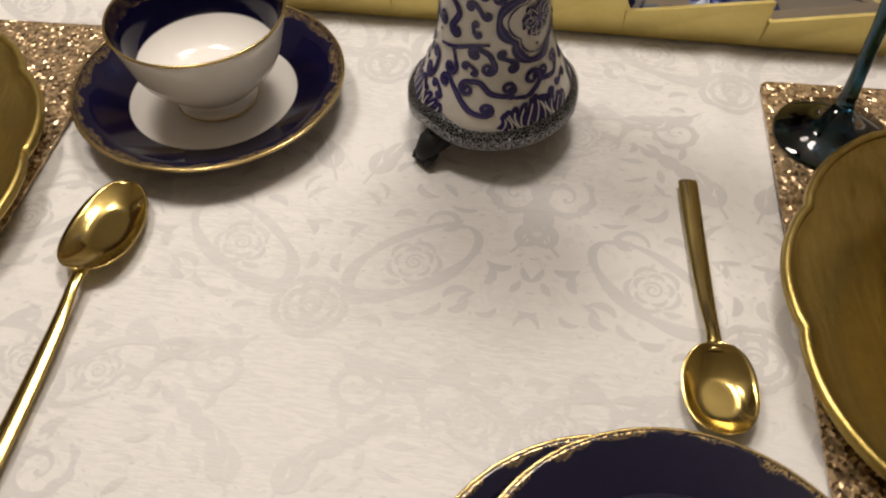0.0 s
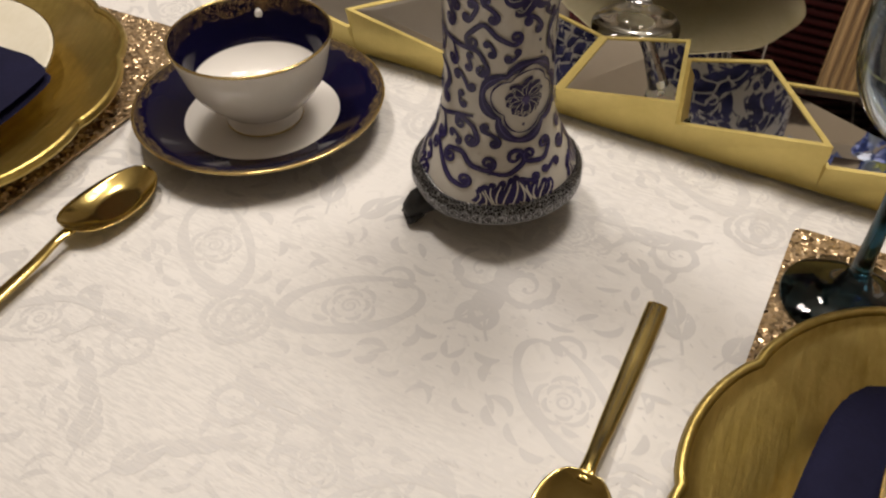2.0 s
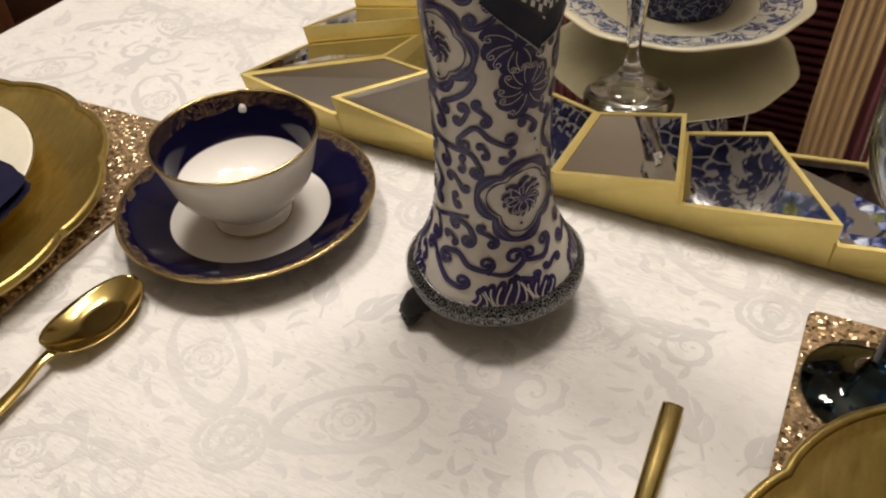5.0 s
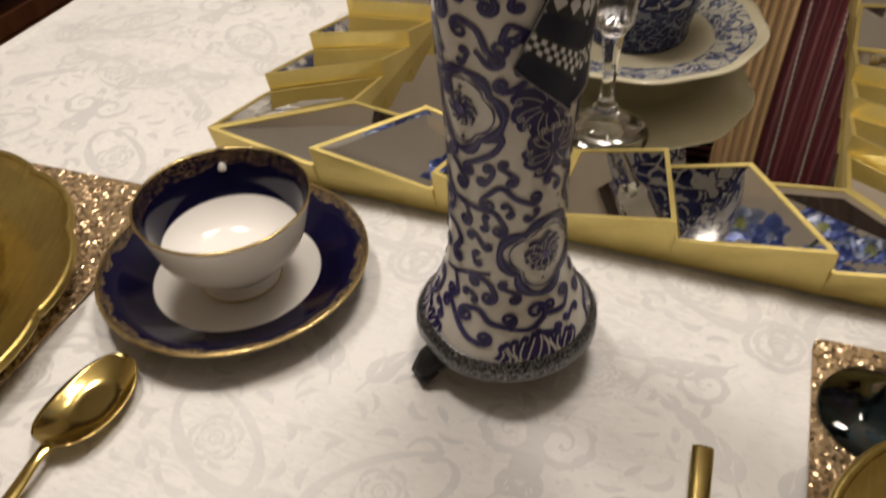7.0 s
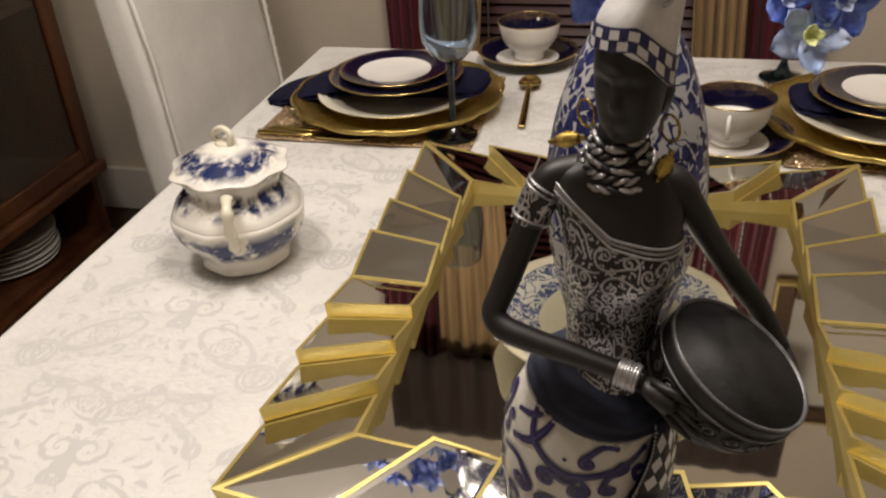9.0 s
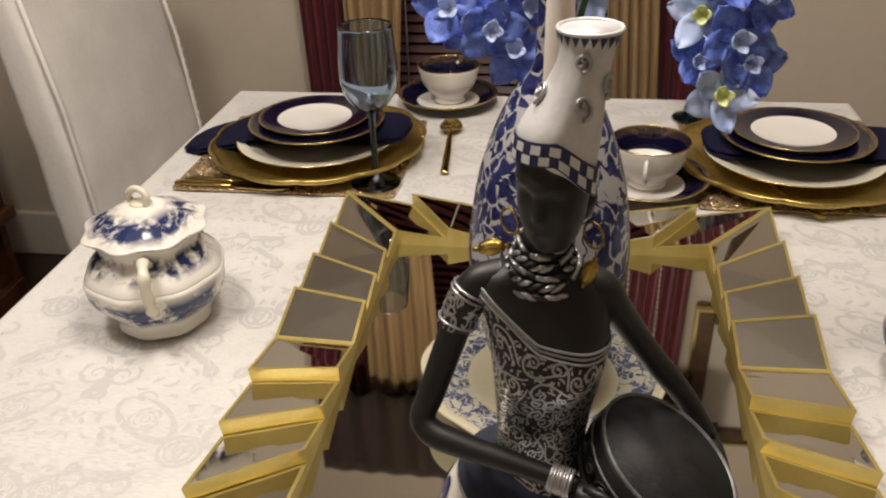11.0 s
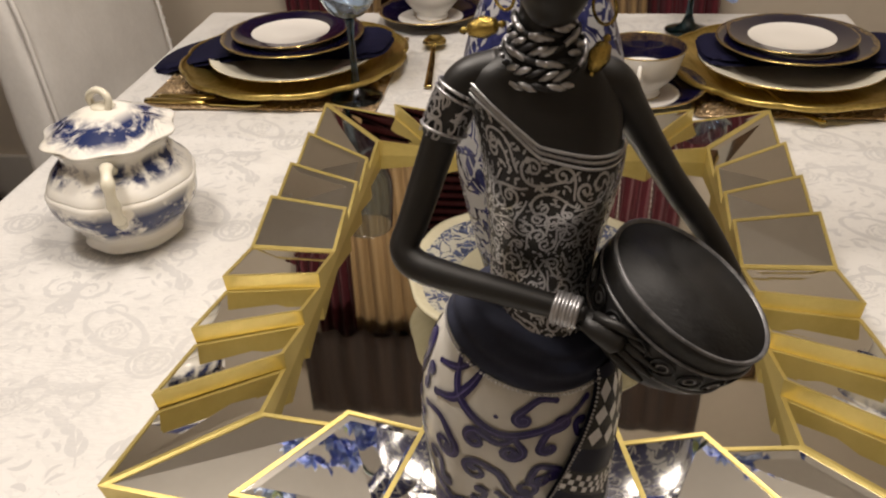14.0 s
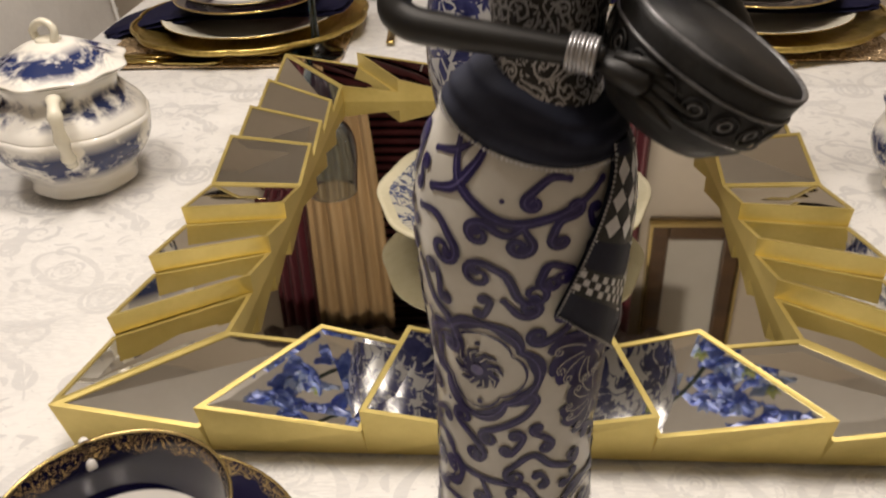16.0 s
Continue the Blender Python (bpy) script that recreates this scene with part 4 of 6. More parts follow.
SETTINGS = [(-0.431, 0.29), (0.287, 0.287), (-0.377, 1.292), (0.288, 1.283)]
Z_CH = TOP + 0.0025
for k, (x, y) in enumerate(SETTINGS):
    charger(x, y, (12, 8, 4, 15)[k])
    zp = Z_CH + 0.0068
    dx, dy = (0, 0) if k in (2, 3) else (-0.012 if k == 0 else 0.012, 0.0)
    plate(x + dx, y + dy, zp, 0.118, M_CREAM, "dinner_plate", "cream porcelain dinner plate with a gilt rim", "plate", 0.018, "dinner plates")
    if k == 0:
        napkin(x - 0.139, x + 0.117, y - 0.055, y + 0.052, zp + 0.0195, 0.0, 8.0, 3)
    elif k == 1:
        napkin(x - 0.111, x + 0.14, y - 0.075, y + 0.064, zp + 0.0195, 0.0, -4.0, 5)
    elif k == 2:
        napkin(x - 0.215, x + 0.135, y - 0.045, y + 0.075, zp + 0.0195, -0.034, 0.0, 7)
    else:
        napkin(x - 0.118, x + 0.15, y - 0.045, y + 0.075, zp + 0.0195, 0.0, 0.0, 9)
    if k in (1, 2, 3):
        ox = 0.012 if k == 1 else 0.0
        zz = zp + 0.0195 + 0.0135
        plate(x + ox, y + 0.0, zz, 0.098, M_SALAD, "salad_plate", "cobalt-rimmed salad plate with gilt lace edge", "plate", 0.010, "salad plates")
        plate(x + ox - 0.004, y + 0.004, zz + 0.0060, 0.080, M_BREAD, "side_plate", "small white plate with a cobalt and gilt rim", "plate", 0.009, "side plates")

# two saucers stacked near the table end
plate(0.058, 0.118, TOP + 0.0004, 0.082, M_DARKPLATE, "saucer", "cobalt and gilt saucer lying under another", "saucer", 0.018, "stacked saucers")
plate(0.077, 0.118, TOP + 0.0120, 0.082, M_DARKPLATE, "saucer", "cobalt and gilt saucer stacked on another", "saucer", 0.018, "stacked saucers")


def teacup(x, y, turn, r=0.0515):
    s = thing("saucer", "cobalt saucer with white centre and gilt lace edge", "saucer", pose(x, y, TOP + 0.0004, 0, 0, turn), "tea saucers")
    bm = bmesh.new()
    R = 0.0825
    lathe(bm, [(0.03, 0.0), (0.045, 0.0005), (0.052, 0.004), (0.070, 0.012), (0.0815, 0.0185), (0.0825, 0.0195), (0.0815, 0.0203), (0.070, 0.0145), (0.052, 0.0068), (0.045, 0.0050), (0.03, 0.0046), (0.001, 0.0046)], 80)
    part("dish", bm, M_SAUCER, s)
    bm = bmesh.new()
    tube(bm, [(0.0823 * math.cos(2 * math.pi * i / 80), 0.0823 * math.sin(2 * math.pi * i / 80), 0.0196) for i in range(81)], 0.0011, 6)
    part("gilt_edge", bm, M_GILT, s, "thin gilt rim line")
    c = thing("teacup", "white porcelain teacup lined with cobalt and gilt lace", "teacup", pose(x + 0.003, y - 0.001, TOP + 0.0056, 0, 0, turn), "teacups")
    bm = bmesh.new()
    k = r / 0.0515
    out = curve_points([(0.0245, 0.0), (0.0255, 0.004), (0.024, 0.0095), (0.031, 0.0165), (0.0425, 0.0305), (0.0478, 0.047), (0.0515, 0.0615)], 4)
    lathe(bm, [(a * k, b) for a, b in out] + [(0.0507 * k, 0.0622)], 72, 0, None, None, 1.0, False)
    part("bowl", bm, M_CHINA, c)
    bm = bmesh.new()
    inn = curve_points([(0.0505, 0.0618), (0.0466, 0.047), (0.041, 0.031), (0.028, 0.0185), (0.012, 0.0155), (0.0008, 0.015)], 5)
    lathe(bm, [(a * k, b) for a, b in inn], 72, 0, None, None, 1.0, False)
    part("lining", bm, M_LINING, c, "cobalt and gilt inner band over a white bowl")
    bm = bmesh.new()
    tube(bm, [(0.0511 * k * math.cos(2 * math.pi * i / 72), 0.0511 * k * math.sin(2 * math.pi * i / 72), 0.0620) for i in range(73)], 0.0009, 6)
    part("gilt_edge", bm, M_GILT, c, "thin gilt rim line")
    bm = bmesh.new()
    tube(bm, [(0.0252 * math.cos(2 * math.pi * i / 60), 0.0252 * math.sin(2 * math.pi * i / 60), 0.0016) for i in range(61)], 0.0006, 6)
    part("foot_line", bm, M_GILT, c)
    bm = bmesh.new()
    pts = curve_points([(0.046 * k, 0, 0.050), (0.060 * k, 0, 0.055), (0.066 * k, 0, 0.044), (0.060 * k, 0, 0.030), (0.046 * k, 0, 0.024), (0.040 * k, 0, 0.0265)], 5)
    tube(bm, pts, 0.0026, 8)
    part("handle", bm, M_CHINA, c)
    return c


teacup(-0.2025, 0.4070, 125)
teacup(-0.216, 1.512, 80)
teacup(0.088, 1.208, 262)


def spoon(end, tip, label="polished gold teaspoon lying on the tablecloth", B=0.054, W=0.0175):
    """A teaspoon from the end of its handle to the tip of its bowl."""
    a, b = Vector(end), Vector(tip)
    L = (b - a).length
    ang = math.degrees(math.atan2(b.y - a.y, b.x - a.x))
    s = thing("teaspoon", label, "spoon", pose(a.x, a.y, TOP + 0.0006, 0, 0, ang), "gold cutlery")
    bm = bmesh.new()
    n = 26
    pr = [(0.0, 0.0054, 0.0020), (0.01, 0.0054, 0.0021), (L * 0.3, 0.0050, 0.0024), (L - B - 0.03, 0.0042, 0.0050), (L - B - 0.008, 0.0034, 0.0085), (L - B + 0.004, 0.0044, 0.0085)]
    rings = []
    for x, w, z in curve_points(pr, 6):
        rings.append([(x, w * math.cos(2 * math.pi * k / 12), z + 0.0016 * math.sin(2 * math.pi * k / 12)) for k in range(12)])
    skin_rings(bm, rings)
    part("handle", bm, M_SPOON, s)
    bm = bmesh.new()
    nu, nv = 28, 16
    layers = []
    for off in (0.0, 0.0011):
        g = []
        for i in range(nu + 1):
            u = i / nu
            w = W * (1 - abs(2 * u ** 0.93 - 1) ** 2.2) ** (1 / 2.1)
            w = max(w, 0.0004)
            row = []
            for j in range(nv + 1):
                v = 2 * j / nv - 1
                dep = 0.0075 * (1 - v * v) * math.sin(math.pi * u) ** 0.8
                lift = 0.0085 * (1 - u) ** 2 + 0.0078 * (0.35 + 0.65 * u * u)
                row.append(bm.verts.new((L - B + B * u, w * v, max(0.0008, lift - dep) + off)))
            g.append(row)
        layers.append(g)
    for li, g in enumerate(layers):
        for i in range(nu):
            for j in range(nv):
                q = (g[i][j], g[i + 1][j], g[i + 1][j + 1], g[i][j + 1])
                bm.faces.new(q if li else tuple(reversed(q)))
    lo, up_ = layers
    loop = lambda g: g[0] + [r[-1] for r in g[1:-1]] + list(reversed(g[-1])) + [r[0] for r in reversed(g[1:-1])]
    A, Bq = loop(lo), loop(up_)
    for k in range(len(A)):
        j = (k + 1) % len(A)
        bm.faces.new((A[k], A[j], Bq[j], Bq[k]))
    part("bowl", bm, M_SPOON, s)
    return s


spoon((-0.2180, 0.120, 0), (-0.2250, 0.324, 0), "polished gold spoon lying on the tablecloth", 0.068, 0.0205)
spoon((0.0890, 0.375, 0), (0.1015, 0.213, 0), "polished gold teaspoon lying on the tablecloth", 0.047, 0.0175)
spoon((-0.182, 1.228, 0), (-0.196, 1.418, 0), "polished gold teaspoon beside a teacup on the cloth")


def knife(x, y, L, ang, label):
    k = thing("table_knife", label, "knife", pose(x, y, TOP + 0.0028, 0, 0, ang), "gold cutlery")
    bm = bmesh.new()
    skin_rings(bm, [[(L * u, w * math.cos(2 * math.pi * i / 12), 0.0034 + h * math.sin(2 * math.pi * i / 12)) for i in range(12)] for u, w, h in ((0, 0.0055, 0.003), (0.05, 0.007, 0.0034), (0.3, 0.006, 0.003), (0.48, 0.0048, 0.0026), (0.5, 0.003, 0.002))])
    part("handle", bm, M_SPOON, k)
    bm = bmesh.new()
    skin_rings(bm, [[(L * u, a, 0.0022), (L * u, b, 0.0026), (L * u, b, 0.0038), (L * u, a, 0.0038)] for u, a, b in ((0.495, -0.003, 0.003), (0.55, -0.008, 0.006), (0.85, -0.010, 0.006), (0.96, -0.006, 0.006), (1.0, 0.003, 0.006))])
    part("blade", bm, M_SPOON, k, "", False)
    return k


knife(-0.545, 1.160, 0.165, -2, "gold table knife lying on the glitter placemat")
knife(-0.535, 1.174, 0.165, -1, "gold table knife lying on the glitter placemat")


def fork(x, y, L, ang, label):
    f = thing("table_fork", label, "fork", pose(x, y, TOP + 0.0028, 0, 0, ang), "gold cutlery")
    bm = bmesh.new()
    skin_rings(bm, [[(px, w * math.cos(2 * math.pi * i / 10), z + 0.0016 * math.sin(2 * math.pi * i / 10)) for i in range(10)] for px, w, z in curve_points([(0, 0.0052, 0.002), (L * 0.4, 0.004, 0.0024), (L * 0.62, 0.0028, 0.007), (L * 0.72, 0.010, 0.006), (L * 0.78, 0.0105, 0.0048)], 4)])
    part("handle", bm, M_SPOON, f)
    for t in (-1.5, -0.5, 0.5, 1.5):
        bm = bmesh.new()
        tube(bm, [(L * 0.775, t * 0.0056, 0.0048), (L * 0.9, t * 0.0056, 0.0045), (L, t * 0.005, 0.009)], [0.0018, 0.0015, 0.0006], 8)
        part("tine", bm, M_SPOON, f)
    return f


fork(-0.47, 1.128 + 0.032, 0.17, 8, "gold fork lying on the glitter placemat")
fork(0.295, 1.128, 0.16, 120, "gold fork tucked under the charger plate")


def goblet(x, y, label, height=0.215, group="blue goblets", bowl=M_BLUEGLASS, stem=M_DARKGLASS, z=TOP + 0.0026, rb=0.037, foot=0.034, stem_h=0.105):
    g = thing("goblet", label, "goblet", pose(x, y, z), group)
    bm = bmesh.new()
    lathe(bm, [(0.002, 0.0), (foot * 0.97, 0.0), (foot, 0.0012), (foot * 0.97, 0.0025), (foot * 0.6, 0.0055), (foot * 0.3, 0.011), (foot * 0.17, 0.022)], 48)
    part("foot", bm, stem, g)
    bm = bmesh.new()
    lathe(bm, curve_points([(foot * 0.17, 0.0221), (0.0045, 0.04), (0.0042, stem_h * 0.75), (0.006, stem_h)], 5), 24)
    part("stem", bm, stem, g)
    bm = bmesh.new()
    h = height - stem_h
    out = curve_points([(0.004, stem_h + 0.0002), (rb * 0.55, stem_h + 0.006), (rb * 0.93, stem_h + h * 0.24), (rb * 1.02, stem_h + h * 0.5), (rb * 0.95, stem_h + h * 0.8), (rb * 0.9, height)], 5)
    inn = [(max(0.0006, a - 0.0016), b + (0.0022 if b < height - 0.002 else 0.0)) for a, b in reversed(out)]
    lathe(bm, out + inn, 48)
    part("bowl", bm, bowl, g)
    return g


goblet(0.1735, 0.425, "blue glass goblet with a dark teal foot on the placemat")
goblet(-0.269, 1.187, "blue glass goblet with a dark teal foot on the placemat")
goblet(0.180, 1.463, "blue glass goblet with a dark teal foot on the placemat")


def candlestick(x, y, z):
    """Cut-crystal stick: round foot, knopped stem, fluted socket."""
    c = thing("candlestick", "clear cut-crystal candlestick standing on the mirrored tray", "candlestick", pose(x, y, z))
    bm = bmesh.new()
    lathe(bm, [(0.002, 0.0), (0.0325, 0.0), (0.033, 0.0014), (0.0315, 0.0032), (0.020, 0.0065), (0.0105, 0.0115), (0.0075, 0.016)], 56)
    part("foot", bm, M_GLASS, c)
    bm = bmesh.new()
    lathe(bm, curve_points([(0.0072, 0.0162), (0.0100, 0.021), (0.0066, 0.026), (0.0052, 0.036), (0.0060, 0.060), (0.0082, 0.080)], 5), 12)
    part("stem", bm, M_GLASS, c, "", False)
    bm = bmesh.new()
    lathe(bm, [(0.0084, 0.0802), (0.0135, 0.0880), (0.0140, 0.1050), (0.0175, 0.1150), (0.0170, 0.1165), (0.0110, 0.1120), (0.0105, 0.0900), (0.0006, 0.0890)], 48, 0, None, lambda a, r: 1 + 0.05 * math.cos(12 * a) * (r > 0.012))
    part("socket", bm, M_GLASS, c, "fluted crystal socket")
    return c


def candle(x, y, z, height):
    c = thing("taper_candle", "plain white taper candle standing in a crystal candlestick", "candle", pose(x, y, z))
    bm = bmesh.new()
    lathe(bm, [(0.0092, 0.0), (0.0094, 0.002), (0.0080, height * 0.8), (0.0072, height - 0.010), (0.0045, height - 0.002), (0.0008, height)], 32)
    part("wax", bm, M_WAX, c)
    bm = bmesh.new()
    tube(bm, [(0, 0, height - 0.0005), (0.0004, 0, height + 0.005), (0.0014, 0, height + 0.009)], 0.0007, 6)
    part("wick", bm, M_WAX, c)
    return c


candlestick(-0.022, 0.624, FLOOR_M + 0.0003)
candle(-0.022, 0.624, FLOOR_M + 0.0895, 0.31)


# ---- covered sugar bowl and creamer ----
def sugar_bowl():
    s = thing("sugar_bowl", "lidded flow-blue ironstone sugar bowl with scalloped rim", "sugar bowl", pose(-0.422, 0.853, TOP + 0.0004, 0, 0, 0))
    bm = bmesh.new()
    wave = lambda a, r: 1 + 0.018 * math.cos(8 * a) * (1 if r > 0.02 else 0)
    out = curve_points([(0.044, 0.0), (0.047, 0.003), (0.046, 0.011), (0.052, 0.020), (0.066, 0.040), (0.0695, 0.056), (0.0690, 0.0605), (0.0672, 0.0625), (0.0672, 0.0640), (0.064, 0.070), (0.055, 0.080), (0.048, 0.090), (0.052, 0.100), (0.058, 0.106)], 5)
    lathe(bm, out + [(0.055, 0.1055), (0.045, 0.092)], 80, 0, None, wave)
    part("body", bm, M_FLOW, s)
    bm = bmesh.new()
    prof = curve_points([(0.0585, 0.1065), (0.059, 0.109), (0.050, 0.113), (0.036, 0.121), (0.020, 0.129), (0.008, 0.132)], 5)
    lathe(bm, [(0.045, 0.1060)] + prof, 80, 0, None, lambda a, r: 1 + 0.05 * math.cos(8 * a) * min(1, r / 0.05))
    lid = part("lid", bm, M_FLOW, s)
    bm = bmesh.new()
    lathe(bm, [(0.012, 0.130), (0.0095, 0.1335), (0.003, 0.1345)], 20)
    tube(bm, curve_points([(-0.012, 0.004, 0.131), (-0.013, 0.003, 0.139), (-0.005, 0.0, 0.146), (0.004, -0.003, 0.147), (0.010, -0.005, 0.141), (0.008, -0.006, 0.131)], 5), [0.0034] * 26, 10)
    part("finial", bm, M_CREAM, lid)
    for sgn, ang in ((1, -68), (1, 112)):
        bm = bmesh.new()
        pts = curve_points([(0.050, 0, 0.090), (0.066, 0, 0.101), (0.081, 0, 0.094), (0.083, 0, 0.075), (0.076, 0, 0.055), (0.066, 0, 0.043)], 6)
        tube(bm, pts, [0.0068 - 0.002 * abs(math.sin(0.5 * i)) for i in range(len(pts))], 10, 0, 0.75)
        part("handle", bm, M_CREAM, s, "", True, pose(0, 0, 0, 0, 0, ang))
    return s


sugar_bowl()


def creamer():
    c = thing("creamer", "small white flow-blue ironstone creamer", "creamer", pose(0.322, 0.828, TOP + 0.0004))
    bm = bmesh.new()
    out = curve_points([(0.032, 0.0), (0.035, 0.003), (0.033, 0.01), (0.048, 0.030), (0.052, 0.048), (0.046, 0.064), (0.050, 0.078)], 5)
    lathe(bm, out + [(0.048, 0.078), (0.043, 0.062), (0.046, 0.04), (0.03, 0.012), (0.002, 0.01)], 64, 0, None, lambda a, r: 1 + 0.12 * max(0.0, math.cos(a - 0.3)) ** 10 * (1 if r > 0.045 else 0))
    part("body", bm, M_FLOW, c)
    bm = bmesh.new()
    tube(bm, curve_points([(-0.04, 0.0, 0.066), (-0.066, 0, 0.07), (-0.07, 0, 0.045), (-0.048, 0, 0.028)], 6), 0.0045, 10)
    part("handle", bm, M_CREAM, c, "", True, pose(0, 0, 0, 0, 0, 150))
    return c


creamer()


# ---- footed plate, vase and silk flowers on the tray ----
VX, VY = -0.027, 0.752


def footed_plate():
    p = thing("serving_plate", "low footed cream plate with scalloped blue transfer rim", "plate", pose(VX, VY, FLOOR_M + 0.0003))
    wave = lambda a, r: 1 + 0.014 * math.cos(10 * a) * min(1, max(0, (r - 0.06) / 0.03))
    bm = bmesh.new()
    prof = [(0.040, 0.0), (0.042, 0.0), (0.042, 0.012), (0.060, 0.015), (0.088, 0.020), (0.102, 0.0275), (0.104, 0.0285), (0.1035, 0.0305), (0.100, 0.0300), (0.0945, 0.0280), (0.085, 0.0245), (0.064, 0.0202), (0.060, 0.0195), (0.055, 0.019), (0.002, 0.019)]
    lathe(bm, prof, 100, 0, None, wave, 1.0, True, [0, 0, 0, 0, 0, 0, 0, 0, 0, 1, 1, 0, 0, 0])
    part("dish", bm, [M_DISH, M_PLATEBLUE], p)
    return p


footed_plate()


def vase():
    v = thing("vase", "tall white porcelain vase painted with blue blossoms", "vase", pose(VX + 0.001, VY, FLOOR_M + 0.0198))
    bm = bmesh.new()
    out = curve_points([(0.040, 0.0), (0.042, 0.004), (0.0425, 0.012), (0.050, 0.045), (0.0585, 0.085), (0.0625, 0.115), (0.0615, 0.145), (0.0545, 0.190), (0.0435, 0.225), (0.0320, 0.250), (0.0185, 0.268), (0.0140, 0.285), (0.0135, 0.330), (0.0165, 0.345)], 6)
    lathe(bm, out + [(0.0150, 0.3455), (0.0120, 0.33), (0.0120, 0.29), (0.002, 0.285)], 72, 0, None, None, 1.0, True, [1] * 17 + [0] * (len(out) - 14))
    part("body", bm, [M_VASE, M_VASEFOOT], v)
    return v


vase()


def petal(bm, base, direction, length, width, normal, mat, curl):
    d, nrm = Vector(direction).normalized(), Vector(normal).normalized()
    side = d.cross(nrm).normalized()
    rows = []
    for i in range(7):
        u = i / 6
        w = width * (math.sin(math.pi * (0.08 + 0.88 * u)) ** 0.75) * (1.0 if u < 0.98 else 0.6)
        row = []
        for j in range(5):
            s = j / 2 - 1
            p = Vector(base) + d * length * u + side * w * s * 0.5 + nrm * (curl * length * u * u + 0.12 * width * s * s + 0.09 * width * math.sin(9 * u + 3 * s + 40 * length))
            row.append(bm.verts.new(p))
        rows.append(row)
    for r0, r1 in zip(rows, rows[1:]):
        for j in range(4):
            bm.faces.new((r0[j], r0[j + 1], r1[j + 1], r1[j])).material_index = mat


def flower_spray(points, blooms, label, seed):
    """A wired silk stem with open five-petalled blooms."""
    rnd = random.Random(seed)
    o = Vector(points[0])
    s = thing("silk_flower_spray", label, "flower", pose(*o), "silk flower sprays in the vase")
    bm = bmesh.new()
    tube(bm, [Vector(p) - o for p in curve_points(points, 6)], 0.0022, 8)
    part("stem", bm, M_STEM, s)
    for (x, y, z), size, pale in blooms:
        size = size * rnd.uniform(0.90, 1.15)
        bm = bmesh.new()
        face = Vector((rnd.uniform(-0.5, 0.5), -1.0, rnd.uniform(-0.1, 0.5))).normalized()
        ref = face.cross(Vector((0, 0, 1))).normalized()
        up = ref.cross(face).normalized()
        a0 = rnd.uniform(0, 6.28)
        for k in range(5):
            a = a0 + 2 * math.pi * k / 5 + rnd.uniform(-0.15, 0.15)
            d = ref * math.cos(a) + up * math.sin(a)
            petal(bm, face * 0.002, d, size * rnd.uniform(0.85, 1.1), size * rnd.uniform(0.75, 0.95), face, 0, rnd.uniform(-0.45, 0.55))
        for k in range(4):
            a = a0 + 0.6 + 2 * math.pi * k / 4
            d = (ref * math.cos(a) + up * math.sin(a)) * 0.7 + face * 0.7
            petal(bm, face * 0.003, d, size * 0.42, size * 0.32, face, 1, 0.3)
        b = part("bloom", bm, [M_PETALPALE if pale else M_PETAL, M_PETALHEART if pale else M_PETALPALE], s, "", True, Matrix.Translation(Vector((x, y, z)) - o))
        b.modifiers.new("thick", "SOLIDIFY").thickness = 0.0006
    return s


ZV = FLOOR_M + 0.0198 + 0.27
flower_spray([(VX - 0.004, VY, ZV - 0.02), (-0.035, 0.765, 1.11), (-0.060, 0.800, 1.135), (-0.100, 0.812, 1.12), (-0.15, 0.815, 1.19)],
             [((-0.057, 0.802, 1.053), 0.027, False), ((-0.087, 0.806, 1.076), 0.028, False), ((-0.049, 0.809, 1.090), 0.027, False), ((-0.099, 0.818, 1.105), 0.026, True), ((-0.067, 0.802, 1.117), 0.026, False), ((-0.118, 0.818, 1.110), 0.026, False), ((-0.141, 0.811, 1.136), 0.027, False), ((-0.032, 0.823, 1.119), 0.026, False), ((-0.159, 0.818, 1.168), 0.028, False), ((-0.125, 0.811, 1.154), 0.028, True), ((-0.170, 0.806, 1.199), 0.028, False), ((-0.136, 0.818, 1.213), 0.029, False), ((-0.186, 0.818, 1.236), 0.028, True), ((-0.106, 0.809, 1.193), 0.028, False), ((-0.152, 0.811, 1.256), 0.029, False), ((-0.079, 0.818, 1.165), 0.027, False), ((-0.113, 0.818, 1.245), 0.028, False), ((-0.175, 0.823, 1.284), 0.027, False), ((-0.076, 0.795, 1.071), 0.027, False), ((-0.106, 0.802, 1.085), 0.027, False)],
             "blue silk flowers on a wired stem in the vase", 11)
